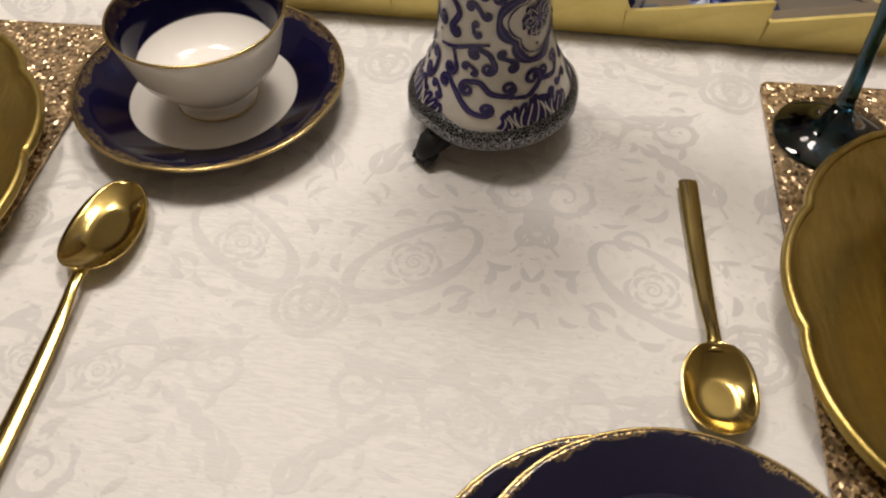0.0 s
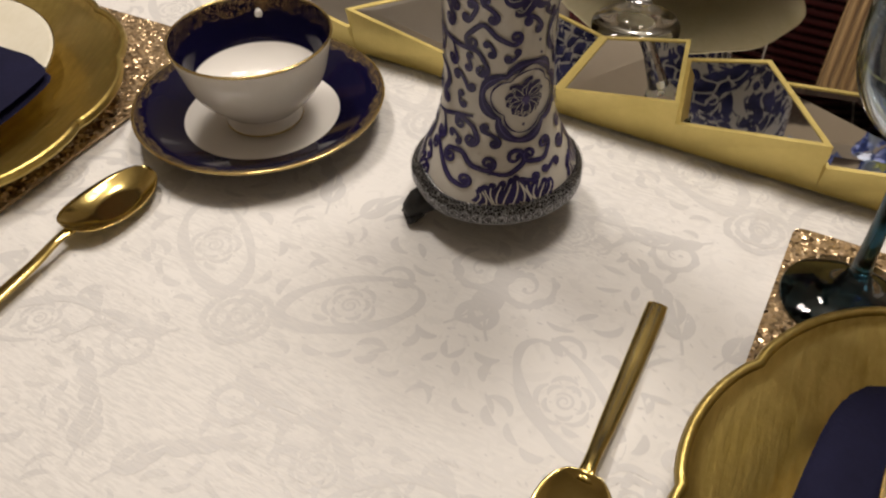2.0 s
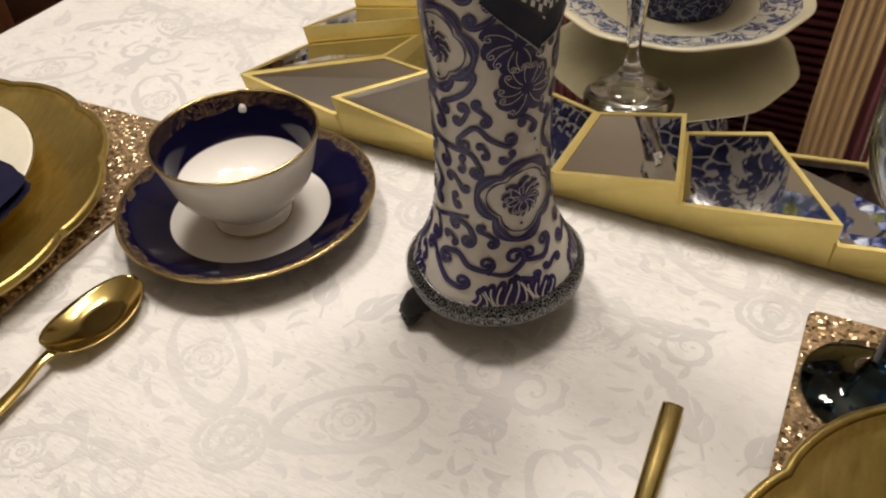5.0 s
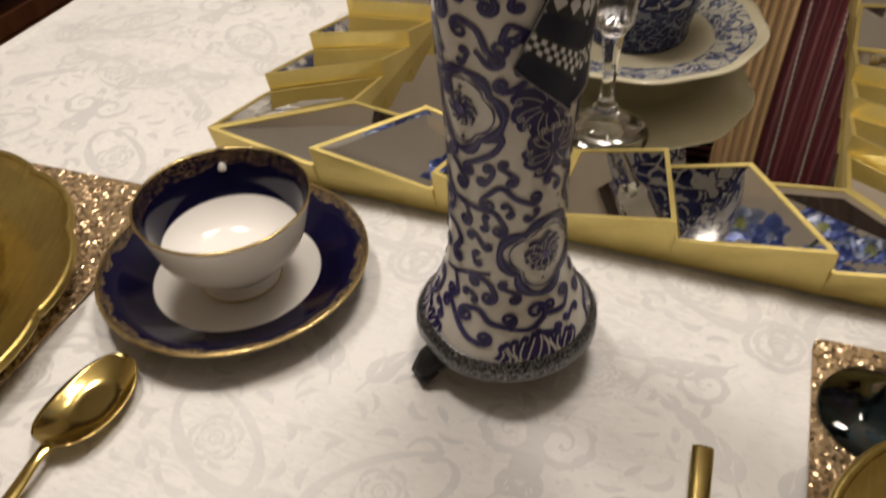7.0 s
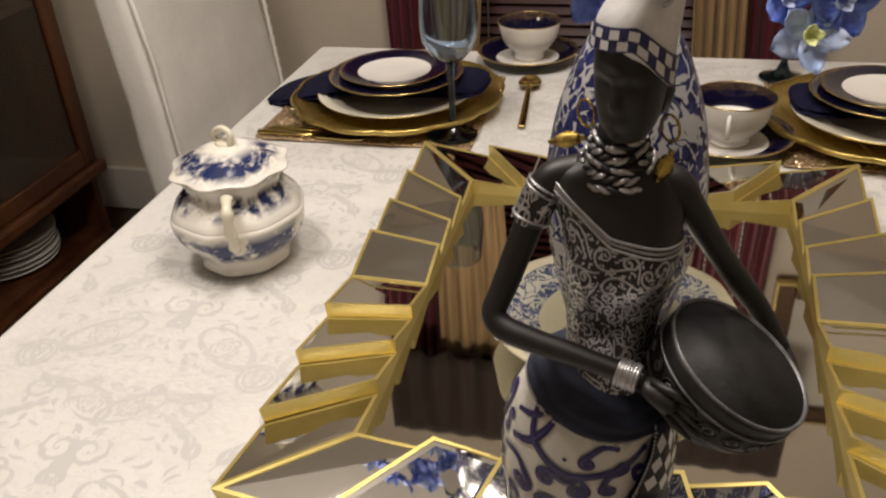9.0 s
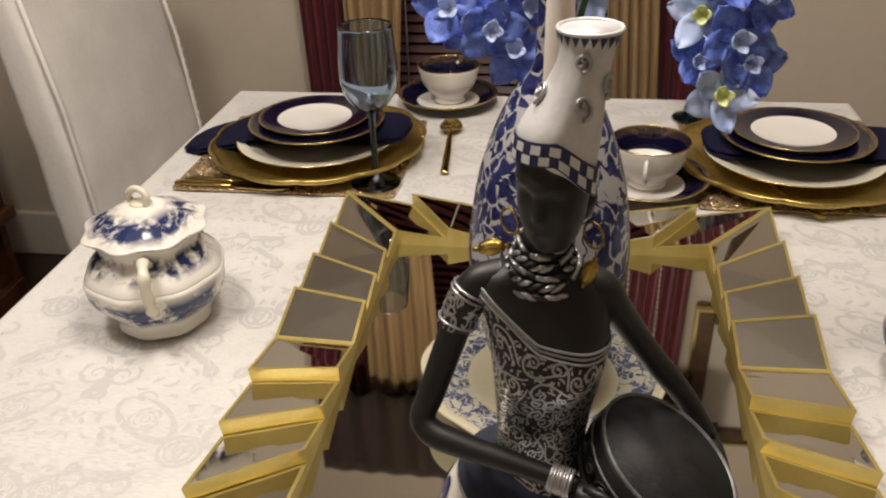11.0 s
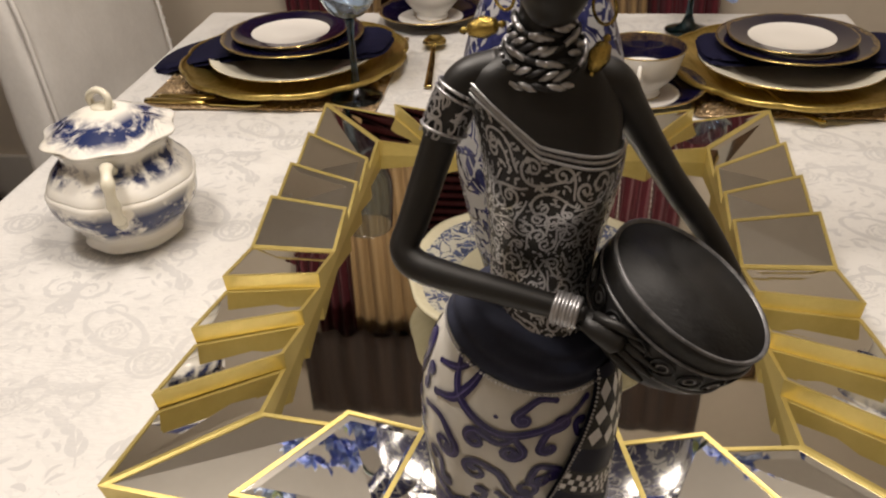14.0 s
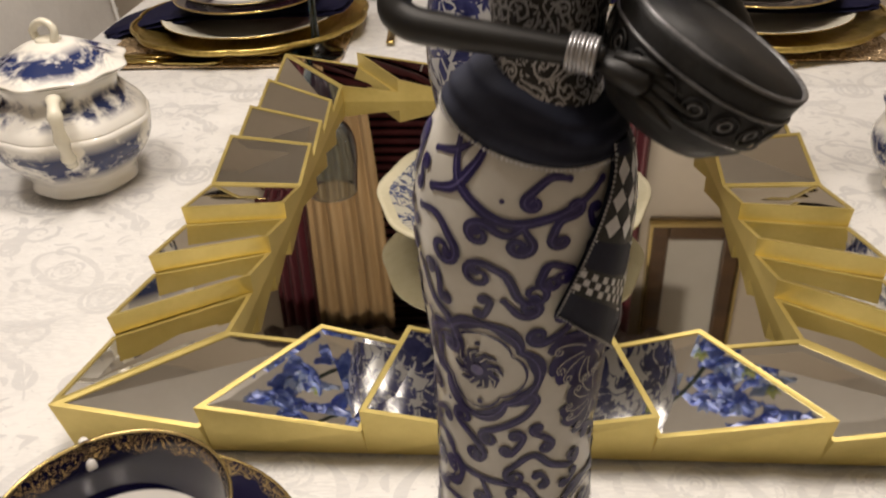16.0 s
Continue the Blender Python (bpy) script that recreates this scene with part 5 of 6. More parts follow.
flower_spray([(VX + 0.006, VY, ZV - 0.02), (0.0, 0.770, 1.12), (0.045, 0.800, 1.145), (0.088, 0.812, 1.10), (0.102, 0.806, 1.03)],
             [((0.095, 0.797, 1.023), 0.026, True), ((0.074, 0.802, 1.048), 0.025, False), ((0.103, 0.802, 1.065), 0.027, False), ((0.078, 0.806, 1.082), 0.027, True), ((0.121, 0.809, 1.090), 0.025, False), ((0.094, 0.809, 1.113), 0.026, False), ((-0.005, 0.825, 1.099), 0.026, True), ((0.023, 0.818, 1.117), 0.024, False), ((0.126, 0.806, 1.142), 0.028, False), ((0.080, 0.811, 1.151), 0.028, False), ((0.137, 0.818, 1.183), 0.027, True), ((0.099, 0.811, 1.194), 0.029, False), ((0.145, 0.806, 1.220), 0.028, False), ((0.115, 0.818, 1.242), 0.028, False), ((0.065, 0.818, 1.188), 0.027, False), ((0.151, 0.818, 1.262), 0.027, False), ((0.115, 0.802, 1.046), 0.026, False), ((0.117, 0.800, 1.117), 0.027, True), ((0.026, 0.823, 1.142), 0.027, False)],
             "blue and lime silk flowers drooping on a wired stem", 12)


# ---- the statuette, one mesh ----
def statuette():
    """A draped standing figure with a bowl, cast in one piece."""
    FX, FY = -0.0280, 0.413
    rnd = random.Random(21)
    bm = bmesh.new()
    SKIRT, COB, PEW, SASH, BLACK, SKIN, BASK, RUB, SILV, BAND, BEAD, WRAP, VIOLET = range(13)
    n = 64

    def surface(rows, steps=5):
        """A turned form from (z, half width, half depth, centre x, centre y): rings, and a point on it by height and angle."""
        rs = curve_points(rows, steps)
        zs = [r[0] for r in rs]

        def at(z, a, off=0.0):
            w, d, cx, cy = (float(np.interp(z, zs, [r[i] for r in rs])) for i in (1, 2, 3, 4))
            return Vector((FX + cx + (w + off) * math.cos(a), FY + cy + (d + off) * math.sin(a), z))

        return zs, at

    # skirt
    rows = [(0.775, 0.0474, 0.0460, 0, 0), (0.783, 0.0454, 0.0441, 0, 0), (0.793, 0.0412, 0.0398, 0, 0), (0.805, 0.0360, 0.0348, 0, 0), (0.820, 0.0318, 0.0305, 0, 0), (0.845, 0.0296, 0.0285, 0, 0), (0.88, 0.0292, 0.0285, 0, 0), (0.91, 0.0305, 0.0295, 0.0005, 0), (0.94, 0.0325, 0.0305, 0, 0), (0.965, 0.0338, 0.0310, 0, 0), (0.985, 0.0318, 0.0295, 0.0015, 0), (0.997, 0.0276, 0.0270, 0.0040, 0), (1.004, 0.0240, 0.0240, 0.0048, 0)]
    skirt_z, skirt_form = surface(rows)

    def dip(a):
        return -0.0045 * max(0.0, -math.sin(a)) ** 1.5 - 0.0058 * math.cos(a)

    def skirt_at(z, a, off=0.0):
        z = min(1.003, max(0.775, z))
        p = skirt_form(z, a, off)
        p.z += max(0.0, min(1.0, (z - 0.945) / 0.045)) * dip(a)
        p.z += max(0.0, min(1.0, (0.83 - z) / 0.05)) * hem_tilt(a)
        return p

    def hem_tilt(a):
        return 0.0022 * (1 + math.cos(a - 0.25)) - 0.0015

    skin_rings(bm, [[skirt_at(z, 2 * math.pi * i / n) for i in range(n)] for z in skirt_z], SKIRT)

    def ribbon(at, path, widths, mat=COB, off=0.0006, unit=0.031):
        """A flat stroke on a form: path in (angle, z), widths in metres."""
        k = len(path)
        left, right = [], []
        for i, (a, z) in enumerate(path):
            a0, z0 = path[max(0, i - 1)]
            a1, z1 = path[min(k - 1, i + 1)]
            du, dv = (a1 - a0) * unit, z1 - z0
            L = math.hypot(du, dv) or 1.0
            w = widths[i] / 2
            left.append(bm.verts.new(at(z + du / L * w, a - dv / L * w / unit, off)))
            right.append(bm.verts.new(at(z - du / L * w, a + dv / L * w / unit, off)))
        for i in range(k - 1):
            bm.faces.new((left[i], left[i + 1], right[i + 1], right[i])).material_index = mat

    def blob(at, a, z, r, mat=COB, off=0.0007, unit=0.031):
        ring = [bm.verts.new(at(z + r * math.sin(2 * math.pi * i / 12), a + r * math.cos(2 * math.pi * i / 12) / unit, off)) for i in range(12)]
        bm.faces.new(ring).material_index = mat

    def turtle(a, z, head, length, bends, m=30, unit=0.031):
        """A path on a form that turns by the given curvatures, taken evenly along it."""
        path = []
        for i in range(m):
            path.append((a, z))
            q = i / (m - 1) * (len(bends) - 1)
            j = min(len(bends) - 2, int(q))
            head += (bends[j] + (bends[j + 1] - bends[j]) * (q - j)) * length / (m - 1)
            a += length / (m - 1) * math.cos(head) / unit
            z += length / (m - 1) * math.sin(head)
        return path

    taken = []

    def clear(path, gap):
        return all(math.hypot(((a - b + math.pi) % (2 * math.pi) - math.pi) * 0.031, z - c) > gap for a, z in path for b, c in taken)

    def stroke(path, w):
        """A brushed cobalt line with a pale vein and round ends."""
        m = len(path)
        ws = [w * (0.62 + 0.50 * math.sin(math.pi * i / (m - 1))) for i in range(m)]
        ribbon(skirt_at, path, ws)
        ribbon(skirt_at, path[1:-1], [0.13 * v for v in ws[1:-1]], VIOLET, 0.0009)
        taken.extend(path[::2])

    def tail(path, spin, r):
        """The path with a curl of radius r wound on at its end, to one side or the other."""
        (a0, z0), (a1, z1) = path[-2], path[-1]
        head = math.atan2(z1 - z0, (a1 - a0) * 0.031)
        return path + turtle(a1, z1, head, 5.2 * r, [0.8 * spin / r, 1.25 * spin / r, 2.3 * spin / r], 18)[1:]

    def vine(pts, w=0.0026, start=0, end=0, r=0.0032):
        """A stroke through points; start and end say which way its ends curl."""
        path = curve_points(pts, 8)
        if end:
            path = tail(path, end, r)
        if start:
            path = tail(path[::-1], start, r)[::-1]
        stroke(path, w)
        for q, on in ((path[0], start), (path[-1], end)):
            blob(skirt_at, q[0], q[1], w * (0.62 if on else 0.45))

    def cloud(a, z, size, w=0.0034, stretch=1.0):
        """A lobed cloud collar, doubled, round a dark heart that is cut by pale veins."""
        m = 84
        for s_, ww in ((1.0, w), (0.80, w * 0.20)):
            path = []
            for i in range(m + 1):
                t = 2 * math.pi * i / m
                r = size * s_ * (0.86 + 0.24 * abs(math.cos(2.0 * t + 0.4)) ** 0.8 + 0.05 * math.sin(3 * t))
                path.append((a + r * math.cos(t) / 0.031, z + stretch * r * math.sin(t)))
            ribbon(skirt_at, path, [ww * (1 + 0.3 * math.sin(8 * i / m * 6.283)) for i in range(m + 1)])
            if s_ == 1.0:
                ribbon(skirt_at, path, [ww * 0.13] * (m + 1), VIOLET, 0.0009)
                taken.extend(path[::3])
        for j in range(8):
            t0 = 2 * math.pi * j / 8 + 0.3
            p = [(a + size * k * math.cos(t0 + b) / 0.031, z + size * k * math.sin(t0 + b)) for k, b in ((0.06, 0), (0.22, 0.15), (0.36, 0.0), (0.46, -0.40))]
            ribbon(skirt_at, p, [size * 0.14, size * 0.22, size * 0.17, size * 0.05])
            ribbon(skirt_at, p[1:], [0.0003, 0.0005, 0.0002], SKIRT, 0.0012)
        blob(skirt_at, a, z, size * 0.12, VIOLET, 0.0010)
        taken.extend([(a + size * k * math.cos(t) / 0.031, z + size * k * math.sin(t)) for k in (0, 0.45, 0.75) for t in (0, 1.05, 2.1, 3.14, 4.2, 5.2)])

    def tuft(a, z, size, lean):
        """A dense tuft of dark leaves with pale curling veins."""
        blob(skirt_at, a, z, size * 0.72, COB, 0.0004)
        for j in range(11):
            t0 = lean + (j - 5) * 0.52
            p = turtle(a, z, t0, size * (1.15 - 0.05 * abs(j - 5)), [10 * (1 if j % 2 else -1), 190 * (1 if j > 5 else -1)], 11)
            ribbon(skirt_at, p, [size * 0.60 * math.sin(math.pi * (0.14 + 0.78 * i / 10)) for i in range(11)], COB, 0.0005 + 0.00003 * j)
            q = tail(p[2:-2], 1 if j > 5 else -1, size * 0.10)
            ribbon(skirt_at, q, [0.00036] * len(q), SKIRT, 0.0011)
            taken.extend(p[::2])

    # the figure of the skirt's front, from the hips to the hem
    cloud(-2.00, 0.921, 0.0185, 0.0042)
    cloud(-0.62, 0.840, 0.0215, 0.0046, 0.95)
    tuft(-0.74, 0.925, 0.0170, 1.9)
    tuft(-0.58, 0.903, 0.0160, 4.6)
    tuft(-0.62, 0.841, 0.0115, 1.6)
    vine([(-2.53, 0.981), (-2.28, 0.985), (-2.16, 0.992), (-2.10, 1.000)], 0.0032)
    vine([(-2.45, 0.999), (-2.30, 0.990), (-2.14, 0.985), (-1.75, 0.980), (-1.37, 0.983), (-1.01, 0.989), (-0.80, 0.994)], 0.0032)
    vine([(-2.62, 0.991), (-2.40, 0.994), (-2.24, 0.999)], 0.0022)
    vine([(-1.20, 0.996), (-1.40, 0.996), (-1.58, 0.990)], 0.0026, 0, 1, 0.0024)
    vine([(-1.52, 0.981), (-1.70, 0.976), (-1.90, 0.978)], 0.0028, 0, 1, 0.0036)
    vine([(-1.58, 0.980), (-1.48, 0.975)], 0.0028, 0, -1, 0.0034)
    vine([(-1.08, 0.984), (-1.24, 0.982), (-1.31, 0.976)], 0.0026, 1, 1, 0.0026)
    vine([(-2.66, 0.973), (-2.40, 0.974), (-2.20, 0.968)], 0.0030, 0, -1, 0.0044)
    vine([(-1.58, 0.953), (-1.68, 0.961), (-1.85, 0.964)], 0.0028, 1, 1, 0.0044)
    vine([(-1.70, 0.951), (-1.58, 0.946)], 0.0028, 0, 1, 0.0036)
    vine([(-1.12, 0.964), (-1.30, 0.966), (-1.38, 0.960)], 0.0026, -1, 1, 0.0030)
    vine([(-2.68, 0.955), (-2.52, 0.944), (-2.30, 0.938), (-2.20, 0.930)], 0.0036, 0, -1, 0.0030)
    vine([(-2.62, 0.937), (-2.50, 0.926), (-2.58, 0.914)], 0.0030)
    vine([(-1.95, 0.893), (-1.72, 0.897), (-1.50, 0.902), (-1.38, 0.908)], 0.0028, 1, 1, 0.0030)
    vine([(-2.30, 0.893), (-2.12, 0.889), (-1.98, 0.884)], 0.0030, -1, -1, 0.0036)
    vine([(-1.66, 0.876), (-1.38, 0.883), (-1.14, 0.877), (-0.90, 0.873)], 0.0027, 1, 1, 0.0036)
    vine([(-2.40, 0.872), (-2.10, 0.870), (-1.80, 0.869), (-1.48, 0.868), (-1.30, 0.860)], 0.0028, 1, -1, 0.0034)
    vine([(-1.98, 0.868), (-1.90, 0.861)], 0.0026, 0, -1, 0.0030)
    vine([(-2.62, 0.852), (-2.30, 0.852), (-2.12, 0.845), (-2.28, 0.836)], 0.0036, 0, 1, 0.0032)
    vine([(-2.50, 0.822), (-2.20, 0.824), (-1.84, 0.828), (-1.56, 0.830)], 0.0022)
    vine([(-2.20, 0.822), (-2.10, 0.814)], 0.0026, 0, -1, 0.0034)
    vine([(-1.72, 0.827), (-1.54, 0.824), (-1.44, 0.818)], 0.0028, 1, -1, 0.0034)
    vine([(-1.86, 0.808), (-1.66, 0.808), (-1.50, 0.803), (-1.28, 0.801)], 0.0027, 1, 1, 0.0036)
    vine([(-1.20, 0.800), (-0.95, 0.799), (-0.74, 0.803)], 0.0026, 0, 1, 0.0046)
    vine([(-0.60, 0.804), (-0.36, 0.803), (-0.20, 0.808)], 0.0026, -1, 1, 0.0034)
    vine([(-2.16, 0.806), (-2.00, 0.800), (-1.78, 0.793), (-1.60, 0.791)], 0.0026, 1, 1, 0.0032)
    # the same manner goes on round the sides and back
    for a, z, r in ((-2.75, 0.868, 0.0135), (0.45, 0.87, 0.017), (1.5, 0.91, 0.017), (2.5, 0.87, 0.016), (1.2, 0.845, 0.015)):
        cloud(a, z, r)
    for a, z, r, lean in ((0.30, 0.910, 0.011, 1.2), (0.9, 0.95, 0.012, 1.0), (2.9, 0.93, 0.012, 1.5)):
        tuft(a, z, r, lean)
    for big, tries, gap in ((1.0, 900, 0.0039), (0.70, 1500, 0.0033), (0.48, 2200, 0.0028)):
        for _ in range(tries):
            a, z = rnd.uniform(-math.pi, math.pi), rnd.uniform(0.795, 0.990)
            sg, sg2 = rnd.choice((-1, 1)), rnd.choice((-1, 1))
            path = turtle(a, z, rnd.uniform(0, 6.28), 0.012 * big, [sg * 40, sg * 60], 8)
            path = tail(tail(path, sg, 0.0036 * big)[::-1], sg2, 0.0030 * big)
            if min(p[1] for p in path) > 0.793 and max(p[1] for p in path) < 0.993 and clear(path[::2], gap):
                stroke(path, 0.0028 * (0.5 + 0.5 * big))
                for q in (path[0], path[-1]):
                    blob(skirt_at, q[0], q[1], 0.0017 * (0.5 + 0.5 * big))
    for _ in range(700):
        a, z = rnd.uniform(-math.pi, math.pi), rnd.uniform(0.797, 0.990)
        if clear([(a, z)], 0.0046):
            blob(skirt_at, a, z, rnd.uniform(0.0008, 0.0012))
            taken.append((a, z))
    # clumps of waves at the hem
    for a in (-2.75, -0.88, 0.5, 1.9):
        for k in range(13):
            b = a + (k - 6) * 0.078
            top = 0.0135 * (1 - 0.085 * abs(k - 6))
            path = [(b + 0.06 * math.sin(2.6 * t + k), 0.7835 + top * t) for t in [i / 8 for i in range(9)]]
            ribbon(skirt_at, path, [0.0046 - 0.0016 * i / 8 for i in range(9)], COB, 0.0005 + 0.00002 * k)
            ribbon(skirt_at, path[:-1], [0.0006] * 8, SKIRT, 0.0011)
            blob(skirt_at, path[-1][0], path[-1][1], 0.0015, COB, 0.0006)

    # pewter hem band held clear of the cloth, with raised wavy tracery and beads
    def foot_lift(a):
        d = (a - radians(-130) + math.pi) % (2 * math.pi) - math.pi
        return 0.0045 * math.exp(-(d / 0.30) ** 2) + hem_tilt(a)

    hem = [(0.0430, 0.7712), (0.0484, 0.7714), (0.0502, 0.7728), (0.0500, 0.7790), (0.0486, 0.7815), (0.0450, 0.7828)]
    skin_rings(bm, [[(FX + r * math.cos(2 * math.pi * i / 96), FY + 0.97 * r * math.sin(2 * math.pi * i / 96), z + foot_lift(2 * math.pi * i / 96)) for i in range(96)] for r, z in hem], PEW)

    def hem_at(z, a, off=0.0):
        return Vector((FX + (0.0502 + off) * math.cos(a), FY + 0.97 * (0.0502 + off) * math.sin(a), z + foot_lift(a)))

    for z in (0.7732, 0.7790):
        ribbon(hem_at, [(2 * math.pi * i / 120, z) for i in range(121)], [0.0008] * 121, RUB, 0.0004, 0.05)
    for k in range(46):
        a = 2 * math.pi * k / 46
        for s in (-1, 1):
            p = turtle(a, 0.7764, s * 0.8, 0.0105, [s * 60, -s * 460, -s * 800], 12, 0.05)
            ribbon(hem_at, p, [0.00045] * 12, SILV, 0.0005, 0.05)
    for i in range(120):
        a = 2 * math.pi * i / 120
        lathe(bm, [(0.0001, -0.0008), (0.0008, 0), (0.0001, 0.0008)], 6, RUB, pose(FX + 0.0468 * math.cos(a), FY + 0.0454 * math.sin(a), 0.7830 + foot_lift(a)), None, 1.0, False)
    lathe(bm, [(0.020, TOP - 0.001), (0.021, TOP + 0.001), (0.026, 0.775)], 40, BASK, pose(FX + 0.004, FY + 0.016, 0))
    ca, sa = math.cos(radians(-130)), math.sin(radians(-130))
    foot = [(FX + r * ca, FY + r * 0.97 * sa, z) for r, z in ((0.034, 0.765), (0.042, 0.7650), (0.0490, 0.7625), (0.0540, 0.7575), (0.0560, 0.7550))]
    tube(bm, foot, [0.0085, 0.0088, 0.0080, 0.0062, 0.0035], 14, BASK)
    for q in (-1.5, -0.5, 0.5, 1.5):
        p = Vector((FX + 0.0550 * ca - q * 0.0036 * sa, FY + 0.0550 * 0.97 * sa + q * 0.0036 * ca, 0.7550))
        tube(bm, [p + Vector((-0.006 * ca, -0.006 * sa, 0.004)), p, p + Vector((0.0026 * ca, 0.0026 * sa, -0.0022))], [0.0024, 0.0026, 0.0014], 8, BASK)

    # sash in soft folds round the hips, beaded along its edge
    sash = [(0.9990, 0.0278, 0.0275), (1.0010, 0.0282, 0.0278), (1.0040, 0.0268, 0.0264), (1.0070, 0.0242, 0.0242), (1.0100, 0.0210, 0.0214), (1.0130, 0.0178, 0.0182)]
    rings = []
    for k, (z, w, d) in enumerate(curve_points(sash, 5)):
        ring = []
        for i in range(n):
            a = 2 * math.pi * i / n
            f = 0.0005 * math.sin(0.75 * k + 2.0 * math.sin(a + 0.6)) * min(1.0, k / 5)
            ring.append((FX + 0.0045 + 0.003 * k / 25 + (w + f) * math.cos(a), FY + (d + f) * math.sin(a), z + dip(a)))
        rings.append(ring)
    skin_rings(bm, rings, SASH)
    for i in range(n * 2):
        a = math.pi * i / n
        lathe(bm, [(0.0001, -0.0006), (0.0007, 0), (0.0001, 0.0006)], 5, WRAP, pose(FX + 0.0045 + 0.0285 * math.cos(a), FY + 0.0282 * math.sin(a), 0.9986 + dip(a)), None, 1.0, False)

    # sash ends hanging in front: lozenges, plain, chequer, plain
    def flap(a_top, a_low, z_top, z_bot, half0, half1, off, skew):
        def at(u, v, up=0.0):
            z = z_top + (z_bot - z_top) * v
            return skirt_at(min(1.0035, z + skew * u * v), a_top + (a_low - a_top) * v + (half0 + (half1 - half0) * v) * u, off + 0.0006 * math.sin(3.0 * u + 2) + up)

        rows_f = 30
        for lift, mats in ((0.0, True), (-0.0016, False)):
            grid = [[bm.verts.new(at(2 * i / 10 - 1, j / rows_f, lift)) for i in range(11)] for j in range(rows_f + 1)]
            for j in range(rows_f):
                v = (j + 0.5) / rows_f
                mat = BLACK if mats and (0.06 < v < 0.50 or 0.68 < v < 0.82) else SASH
                for i in range(10):
                    bm.faces.new((grid[j][i], grid[j][i + 1], grid[j + 1][i + 1], grid[j + 1][i])).material_index = mat

        def patch(pts):
            bm.faces.new([bm.verts.new(at(u, v, 0.00035)) for u, v in pts]).material_index = WRAP

        for r in range(3):
            for c in range(3):
                u, v = -0.58 + 0.62 * c, 0.130 + 0.140 * r
                patch([(u - 0.27, v), (u, v + 0.064), (u + 0.27, v), (u, v - 0.064)])
        for r in range(3):
            for c in range(6):
                u, v = -0.97 + 0.32 * c + (0.16 if r % 2 else 0.0), 0.685 + 0.042 * r
                patch([(u, v), (u, v + 0.038), (min(0.99, u + 0.155), v + 0.038), (min(0.99, u + 0.155), v)])
        for v in (0.05, 0.50, 0.668, 0.818):
            patch([(-0.94, v), (-0.94, v + 0.012), (0.97, v + 0.012), (0.97, v)])
        for q in [at(-1.0, j / 40, 0.0004) for j in range(41)] + [at(2 * i / 26 - 1, 1.0, 0.0004) for i in range(27)]:
            lathe(bm, [(0.0001, -0.0005), (0.0006, 0), (0.0001, 0.0005)], 5, SILV, Matrix.Translation(q), None, 1.0, False)

    flap(-0.42, -0.86, 1.0035, 0.934, 0.25, 0.39, 0.0042, -0.0130)
    flap(-0.05, -0.16, 1.0000, 0.928, 0.24, 0.34, 0.0028, 0.0060)

    # torso: black ground with bare shoulders, and silver scrollwork over the bodice
    torso = [(0.990, 0.0186, 0.0188, 0.0062, 0), (1.004, 0.0174, 0.0172, 0.0070, 0), (1.018, 0.0164, 0.0152, 0.0076, 0.001), (1.028, 0.0164, 0.0152, 0.0079, 0.001), (1.040, 0.0174, 0.0163, 0.0084, 0.001), (1.052, 0.0190, 0.0176, 0.0092, 0.001), (1.062, 0.0204, 0.0170, 0.0094, 0.001), (1.074, 0.0216, 0.0150, 0.0085, 0.003), (1.083, 0.0228, 0.0132, 0.0062, 0.005), (1.0895, 0.0205, 0.0112, 0.0058, 0.006), (1.0945, 0.0120, 0.0090, 0.0062, 0.007), (1.099, 0.0085, 0.0080, 0.0065, 0.007), (1.110, 0.0076, 0.0076, 0.0072, 0.006)]
    torso_z, torso_form = surface(torso)

    def torso_at(z, a, off=0.0):
        p = torso_form(z, a, off)
        for side in (-0.60, 0.60):
            d = (a + 1.5708 - side + math.pi) % (2 * math.pi) - math.pi
            p.y -= 0.0042 * math.exp(-(d / 0.40) ** 2 - ((z - 1.0575) / 0.0095) ** 2)
        return p

    def neckline(x):
        return min(1.0880, 1.0728 - (0.22 if x > -0.022 else 0.70) * (x + 0.022))

    m_t = 80
    vs = skin_rings(bm, [[torso_at(z, 2 * math.pi * i / m_t) for i in range(m_t)] for z in torso_z], SKIN)
    for f in list({f for ring in vs for v in ring for f in v.link_faces}):
        c = f.calc_center_median()
        if c.z < neckline(c.x):
            f.material_index = BLACK
    unit = 0.0195
    marks = []

    def free(path, gap):
        return all((((a - b + math.pi) % (2 * math.pi) - math.pi) * unit) ** 2 + (z - c) ** 2 > gap * gap for a, z in path for b, c in marks)

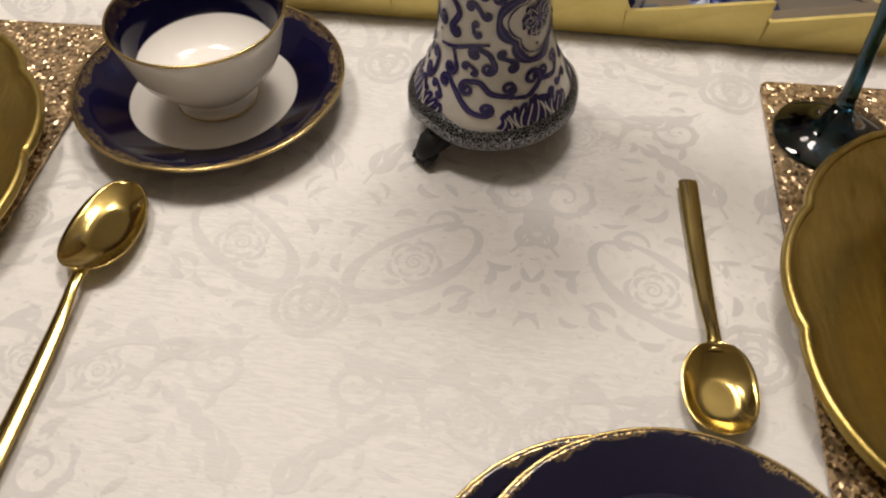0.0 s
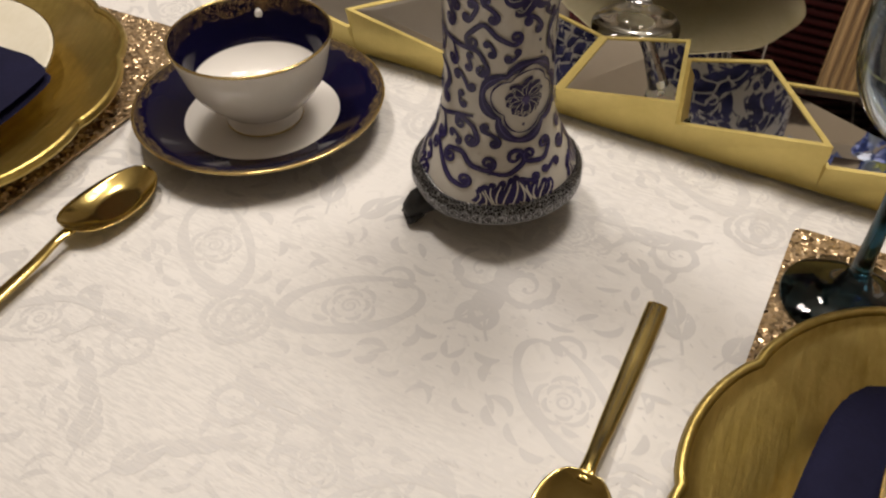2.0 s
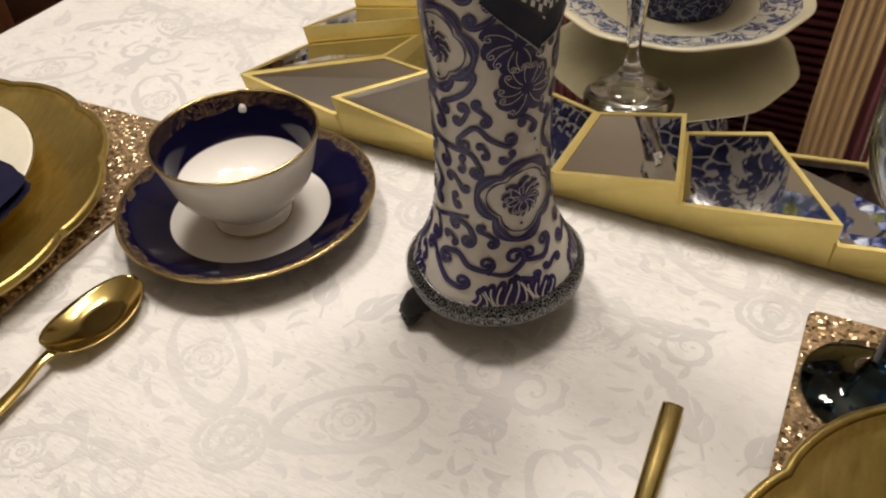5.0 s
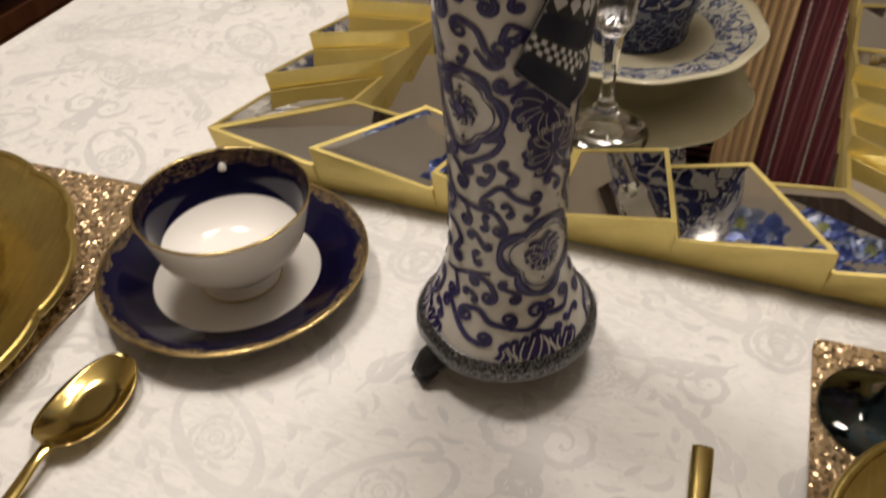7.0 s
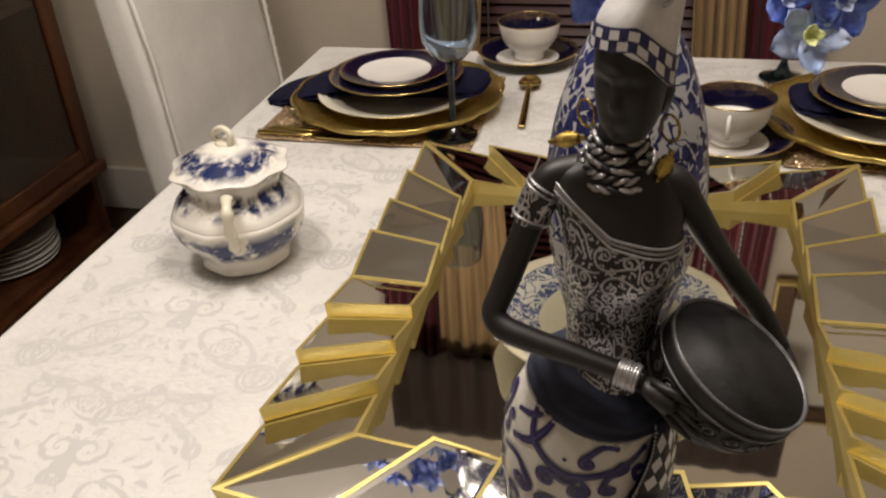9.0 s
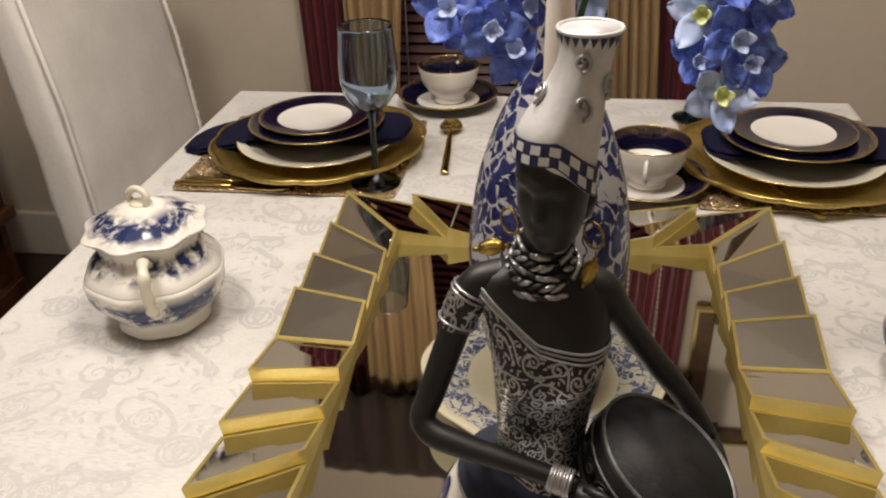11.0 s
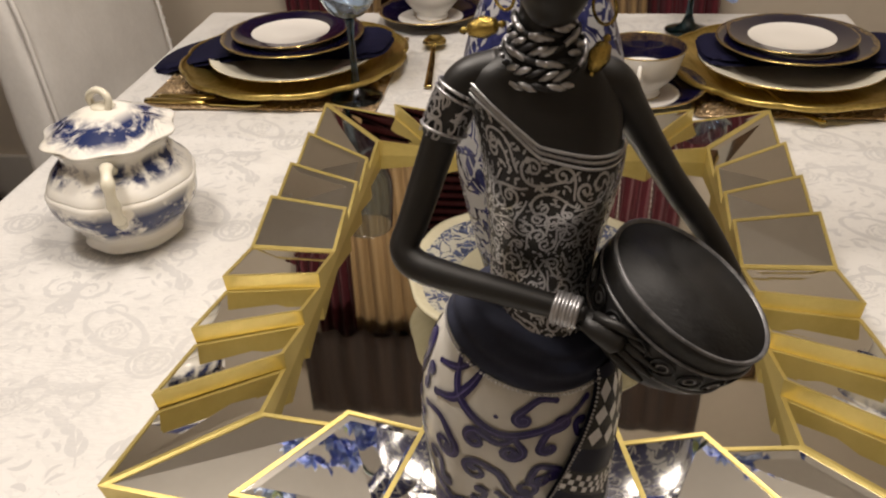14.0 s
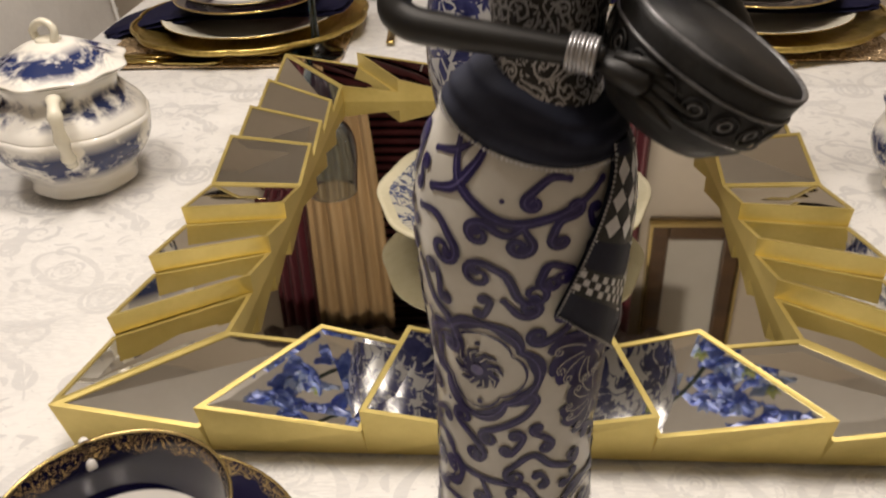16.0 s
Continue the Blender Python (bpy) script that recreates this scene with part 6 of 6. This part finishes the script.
    for r, tries, gap in ((0.0029, 700, 0.00125), (0.0020, 1500, 0.00110), (0.0013, 2500, 0.00095)):
        for _ in range(tries):
            a, z = rnd.uniform(-math.pi - 0.2, 0.2), rnd.uniform(0.993, 1.084)
            if z > neckline(torso_at(z, a).x) - 0.0046 or not free([(a, z)], gap):
                continue
            sg = rnd.choice((-1, 1))
            p = turtle(a, z, rnd.uniform(0, 6.28), 9.5 * r, [-sg * 0.5 / r, 0.3 * sg / r, 0.8 * sg / r, 1.2 * sg / r, 2.4 * sg / r], 22, unit)
            if max(q[1] - neckline(torso_at(q[1], q[0]).x) for q in p) > -0.0034 or min(q[1] for q in p) < 0.992 or not free(p[::3], gap):
                continue
            ribbon(torso_at, p, [0.00062 + 0.00022 * math.sin(3.0 * i / 21) for i in range(22)], SILV, 0.0004, unit)
            blob(torso_at, p[-1][0], p[-1][1], 0.0006, SILV, 0.0005, unit)
            b = turtle(p[7][0], p[7][1], rnd.uniform(0, 6.28), 1.1 * r, [sg * 150, sg * 300], 6, unit)
            ribbon(torso_at, b, [0.0004, 0.0009, 0.0011, 0.0009, 0.0006, 0.0002], SILV, 0.00045, unit)
            marks.extend(p[::2])
    for _ in range(2600):
        a, z = rnd.uniform(-math.pi - 0.2, 0.2), rnd.uniform(0.993, 1.084)
        if z < neckline(torso_at(z, a).x) - 0.0036 and free([(a, z)], 0.0009):
            p = turtle(a, z, rnd.uniform(0, 6.28), 0.0016, [300, 700], 5, unit)
            ribbon(torso_at, p, [0.0003, 0.0007, 0.0008, 0.0005, 0.0002], SILV, 0.0004, unit)
            marks.append((a, z))
    # beaded double trim along the neckline
    edge = []
    for i in range(73):
        a = -math.pi - 0.3 + (math.pi + 0.7) * i / 72
        z = 1.07
        for _ in range(8):
            z = neckline(torso_at(z, a).x)
        edge.append((a, z))
    for drop, w in ((0.0, 0.0009), (-0.0030, 0.0008)):
        tube(bm, [torso_at(z + drop, a, 0.0004) for a, z in edge], w * 0.62, 6, SILV)
    for (a0, z0), (a1, z1) in zip(edge, edge[1:]):
        for k in (0.0, 0.5):
            lathe(bm, [(0.0001, -0.0006), (0.0007, 0), (0.0001, 0.0006)], 5, SILV, Matrix.Translation(torso_at(z0 + (z1 - z0) * k - 0.0015, a0 + (a1 - a0) * k, 0.0003)), None, 1.0, False)

    # arms
    l_arm = curve_points([(-0.0340, 0.4195, 1.0878), (-0.0435, 0.4182, 1.0852), (-0.0487, 0.4165, 1.0765), (-0.0545, 0.4130, 1.0600), (-0.0600, 0.4075, 1.0440), (-0.0630, 0.4035, 1.0355), (-0.0590, 0.4000, 1.0312), (-0.0480, 0.3965, 1.0295), (-0.0300, 0.3915, 1.0280), (-0.0140, 0.3870, 1.0265), (-0.0070, 0.3855, 1.0250)], 6)
    k = len(l_arm)
    tube(bm, l_arm, [float(np.interp(i / k, [0, 0.12, 0.25, 0.45, 0.52, 0.64, 0.85, 1], [0.0066, 0.0064, 0.0056, 0.0048, 0.0050, 0.0050, 0.0038, 0.0036])) for i in range(k)], 16, SKIN)
    r_arm = curve_points([(-0.0110, 0.4195, 1.0878), (-0.0018, 0.4190, 1.0852), (0.0036, 0.4215, 1.0765), (0.0115, 0.4270, 1.0620), (0.0220, 0.4330, 1.0440), (0.0350, 0.4370, 1.0250), (0.0450, 0.4350, 1.0090)], 6)
    k = len(r_arm)
    tube(bm, r_arm, [float(np.interp(i / k, [0, 0.17, 0.35, 0.6, 0.7, 1], [0.0066, 0.0063, 0.0055, 0.0047, 0.0048, 0.0036])) for i in range(k)], 16, SKIN)
    # bodice strap carried round the upper arm
    strap = [l_arm[i] for i in (8, 10, 12, 13, 15)]
    tube(bm, strap, [0.0066, 0.0069, 0.0068, 0.0066, 0.0062], 20, BLACK)

    def strap_at(z, a, off=0.0):
        q = max(0.0, min(3.999, z))
        i = int(q)
        c = Vector(strap[i]).lerp(Vector(strap[i + 1]), q - i)
        d = (Vector(strap[i + 1]) - Vector(strap[i])).normalized()
        return c + d.to_track_quat("Z", "Y").to_matrix() @ Vector((math.cos(a), math.sin(a), 0)) * (0.0069 + off)

    for v in (0.15, 0.75, 3.6):
        tube(bm, [strap_at(v, 2 * math.pi * j / 36, 0.0002) for j in range(37)], 0.0005, 6, SILV)
    for _ in range(70):
        a, v, sg = rnd.uniform(0, 6.28), rnd.uniform(1.1, 3.2), rnd.choice((-1, 1))
        q = turtle(a, 0.0, rnd.uniform(0, 6.28), 0.0058, [sg * 150, sg * 600, sg * 1500], 12, 0.0068)
        ribbon(lambda z, b, off: strap_at(v + z / 0.0031, b, off), q, [0.0006] * 12, SILV, 0.0003, 0.0068)
    # hand laid along the bowl's side, the other under its rim, bracelet
    for wrist, knuckle, tip, r in (((-0.0080, 0.3857, 1.0252), (0.0030, 0.3800, 1.0205), (0.0125, 0.3762, 1.0135), 0.0040), ((0.0452, 0.4350, 1.0085), (0.0480, 0.4240, 1.0010), (0.0440, 0.4130, 0.9950), 0.0042)):
        p, q, e = Vector(wrist), Vector(knuckle), Vector(tip)
        tube(bm, [p, p.lerp(q, 0.5), q, q.lerp(e, 0.15)], [r * 0.9, r * 1.2, r * 1.25, r * 0.6], 12, SKIN, 0.75)
        across = (e - q).cross(Vector((0, -1, 0.2))).normalized()
        for s in (-1.5, -0.5, 0.5, 1.5):
            c = across * s * 0.0021
            tube(bm, [q.lerp(p, 0.2) + c, q.lerp(e, 0.5) + c * 1.25 + Vector((0, -0.0008, 0)), e + c * 1.4 + (e - q) * (0.15 - 0.08 * abs(s))], [0.0015, 0.0014, 0.0007], 8, SKIN)
        tube(bm, [p.lerp(q, 0.35) + Vector((0, 0, 0.0030)), q + Vector((0, 0, 0.0052)), q.lerp(e, 0.4) + Vector((0.0020, 0, 0.0052))], [0.0019, 0.0016, 0.0008], 8, SKIN)
    w = Vector(l_arm[-6])
    d = (Vector(l_arm[-1]) - Vector(l_arm[-10])).normalized()
    for s in range(7):
        m = Matrix.Translation(w + d * (s - 3) * 0.0011) @ d.to_track_quat("Z", "Y").to_matrix().to_4x4()
        tube(bm, [m @ Vector(((0.0045 + 0.0002 * (s % 2)) * math.cos(2 * math.pi * i / 24), (0.0045 + 0.0002 * (s % 2)) * math.sin(2 * math.pi * i / 24), 0)) for i in range(25)], 0.0008, 6, SILV)

    # the bowl, tipped towards the viewer
    axis = Vector((0.50, -0.08, 0.85)).normalized()
    m = Matrix.Translation((0.0248, 0.4020, 1.0235)) @ axis.to_track_quat("Z", "Y").to_matrix().to_4x4()
    lathe(bm, [(0.012, -0.0265), (0.018, -0.0260), (0.0245, -0.0190), (0.0276, -0.0085), (0.0284, 0.0), (0.0287, 0.0022)], 56, BASK, m, None, 1.0, True)
    lathe(bm, [(0.0287, 0.0022), (0.0286, 0.0029), (0.0279, 0.0031), (0.0271, 0.0020)], 56, RUB, m, None, 1.0, False)
    inner = [(0.0271, 0.0020), (0.0262, -0.0040), (0.0232, -0.0120), (0.0170, -0.0190), (0.0080, -0.0215), (0.0004, -0.0220)]
    lathe(bm, [(r + 0.00022 * math.sin(9 * i), z) for i, (r, z) in enumerate(curve_points(inner, 8))], 56, BASK, m, None, 1.0, False)
    for ring_r, ring_z in ((0.0281, -0.0045), (0.0262, -0.0150)):
        tube(bm, [m @ Vector(((ring_r + 0.0004) * math.cos(2 * math.pi * i / 56), (ring_r + 0.0004) * math.sin(2 * math.pi * i / 56), ring_z)) for i in range(57)], 0.0005, 6, RUB)
    for j in range(18):
        a = 2 * math.pi * j / 18
        c = Vector((0.0276 * math.cos(a), 0.0276 * math.sin(a), -0.0098))
        t1, t2 = Vector((-math.sin(a), math.cos(a), 0)), Vector((0.26 * math.cos(a), 0.26 * math.sin(a), 0.96))
        for rr in (0.0036, 0.0017):
            tube(bm, [m @ (c + rr * (math.cos(2 * math.pi * i / 16) * t1 + math.sin(2 * math.pi * i / 16) * t2)) for i in range(17)], 0.0004, 5, BASK if rr > 0.003 else RUB)
    # pale brush streaks in the bowl
    far = m.to_3x3().inverted() @ Vector((0.80, 0.25, -0.50))
    for q in range(20):
        z = -0.0030 - 0.00072 * q
        r = float(np.interp(-z, [-0.002, 0.004, 0.012, 0.019], [0.0271, 0.0262, 0.0232, 0.0170])) - 0.0001
        span = 0.7 + 1.1 * rnd.random()
        a0 = math.atan2(far.y, far.x) - span / 2 + rnd.uniform(-0.3, 0.3)
        tube(bm, [m @ Vector((r * math.cos(a0 + span * i / 20), r * math.sin(a0 + span * i / 20), z)) for i in range(21)], [0.00042 * math.sin(math.pi * (0.05 + 0.9 * i / 20)) for i in range(21)], 5, RUB)

    # necklace: strands of long silver beads
    for k in range(5):
        z, r = 1.0915 + 0.0030 * k, 0.0132 - 0.0012 * k
        for i in range(20):
            a = 2 * math.pi * i / 20 + 0.16 * k
            p = Vector((FX + 0.0062 + r * math.cos(a), FY + 0.0060 + r * math.sin(a), z + 0.0008 * math.sin(a * 3 + k) - 0.0042 * max(0, -math.sin(a)) * (1 - 0.12 * k)))
            t = Vector((-math.sin(a), math.cos(a), 0.45 if k % 2 else -0.30)).normalized()
            tube(bm, [p - t * 0.0030, p - t * 0.0012, p + t * 0.0012, p + t * 0.0030], [0.0003, 0.0010, 0.0010, 0.0003], 7, SILV if (i + k) % 3 else BLACK)
    # head: an egg with the barest planes, turned a little aside, and covered ears
    hx, hy, face = FX + 0.0088, FY + 0.0040, radians(-110)
    head = [(1.1045, 0.0040, 0.0046, -0.0052), (1.1062, 0.0066, 0.0080, -0.0040), (1.1110, 0.0096, 0.0116, -0.0016), (1.1180, 0.0112, 0.0136, 0.0), (1.1260, 0.0120, 0.0143, 0.0005), (1.1340, 0.0118, 0.0140, 0.0012), (1.1420, 0.0100, 0.0122, 0.002), (1.1480, 0.006, 0.008, 0.003)]
    rings = []
    for r in curve_points(head, 7):
        ring = []
        for i in range(64):
            a = 2 * math.pi * i / 64
            d = (a - face + math.pi) % (2 * math.pi) - math.pi
            g = lambda ca_, sa_, cz, sz: math.exp(-((abs(d) - ca_) / sa_) ** 2 - ((r[0] - cz) / sz) ** 2)
            k = 0.0013 * g(0.0, 0.75, 1.1285, 0.0022) - 0.0014 * g(0.42, 0.22, 1.1252, 0.0022) + 0.0026 * g(0, 0.16, 1.1185, 0.0028) + 0.0014 * g(0, 0.13, 1.1225, 0.0035) + 0.0011 * g(0, 0.28, 1.1128, 0.0018) + 0.0010 * g(0, 0.3, 1.1070, 0.0018) + 0.0006 * g(0.7, 0.3, 1.1185, 0.004)
            ring.append((hx + (r[1] + k) * math.cos(a), hy + r[3] + (r[2] + k) * math.sin(a), r[0]))
        rings.append(ring)
    skin_rings(bm, rings, SKIN)
    lathe(bm, [(0.0005, -0.0085), (0.0038, -0.0065), (0.0052, 0.0), (0.0040, 0.0065), (0.0005, 0.0085)], 18, SKIN, pose(hx + 0.0092, hy + 0.0025, 1.1190))

    # chequered headband and tall white wrap with applied spirals
    def brim(a):
        return 1.1365 - 0.0150 * max(0.0, math.cos(a)) ** 1.3 - 0.0015 * max(0.0, -math.cos(a)) - 0.012 * max(0.0, math.sin(a))

    wrap = [(0.0, 0.0130, 0.0150, 0.0088, 0.0050), (0.22, 0.0126, 0.0142, 0.0096, 0.0056), (0.45, 0.0106, 0.0118, 0.0127, 0.0074), (0.70, 0.0082, 0.0088, 0.0158, 0.0090), (0.86, 0.0082, 0.0084, 0.0172, 0.0098), (1.0, 0.0097, 0.0097, 0.0178, 0.0102)]
    wrap_v, wrap_form = surface(wrap)

    def wrap_at(v, a, off=0.0):
        v = max(0.0, min(1.0, v))
        p = wrap_form(v, a, off)
        lo = brim(a)
        p.z = lo + (1.1730 - lo) * v
        return p

    skin_rings(bm, [[wrap_at(v, 2 * math.pi * i / 56) for i in range(56)] for v in wrap_v], WRAP)
    bands = [v / 10 * 0.20 for v in range(11)]
    skin_rings(bm, [[wrap_at(v, 2 * math.pi * i / 56, 0.0006) for i in range(56)] for v in bands], BAND, True, False)
    for r in range(2):
        for c in range(14):
            a = 2 * math.pi * (c + 0.5 * r) / 14
            quad = [wrap_at(0.018 + 0.088 * r + dv, a + da, 0.0010) for da, dv in ((-0.12, 0.0), (0.12, 0.0), (0.12, 0.074), (-0.12, 0.074))]
            bm.faces.new([bm.verts.new(q) for q in quad]).material_index = WRAP
    tube(bm, [wrap_at(1.0, 2 * math.pi * i / 40) for i in range(41)], 0.0007, 6, WRAP)
    for i in range(22):
        a = 2 * math.pi * i / 22
        quad = [wrap_at(v, a + da, 0.0006) for da, v in ((-0.13, 0.985), (0.0, 0.90), (0.13, 0.985))]
        bm.faces.new([bm.verts.new(q) for q in quad]).material_index = BAND
    for a, v in ((-1.55, 0.71), (-1.15, 0.42), (-2.75, 0.45), (-0.35, 0.60)):
        q = turtle(a, v, 0.4, 0.0150, [1 / 0.0030, 1 / 0.0024, 1 / 0.0016, 1 / 0.0007], 30, 0.0095)
        pts = [wrap_at(v + (z - v) / 0.036, b, 0.0008) for b, z in q]
        tube(bm, pts, 0.0007, 7, SILV)

    # earrings: hoop and barrel bead
    for sx, hoop_z, ey in ((-1, 1.1120, hy - 0.0030), (1, 1.1080, hy - 0.0030)):
        ex = hx + sx * 0.0128
        tube(bm, [(ex + sx * 0.0008 + 0.0030 * math.cos(2 * math.pi * i / 20), ey - 0.003 * math.cos(2 * math.pi * i / 20), hoop_z + 0.0046 * math.sin(2 * math.pi * i / 20)) for i in range(21)], 0.0005, 6, BEAD)
        mm = Matrix.Translation((ex + sx * (0.0065 if sx < 0 else 0.0), ey - 0.002, hoop_z - 0.0090 - (0.004 if sx > 0 else 0))) @ pose(0, 0, 0, 0, 80 if sx < 0 else 20, 0)
        lathe(bm, [(0.0005, -0.0066), (0.0013, -0.0054), (0.0007, -0.0046), (0.0020, -0.0040), (0.0024, -0.0030), (0.0034, 0.0), (0.0024, 0.0030), (0.0020, 0.0040), (0.0007, 0.0046), (0.0013, 0.0054), (0.0005, 0.0066)], 18, BEAD, mm, lambda a_, r_: 0.85 + 0.14 * math.cos(7 * a_))
    o = part("statuette", bm, [M_SKIRT, M_COBALT, M_PEWTER, M_SASH, M_GROUND, M_SKIN, M_BASKET, M_RUBBED, M_SILVER, M_HEADBAND, M_BEADGOLD, M_WRAP, M_VIOLET])
    return tagged(o, "black and silver resin statuette in a blue-and-white skirt holding a bowl", "statuette")


statuette()
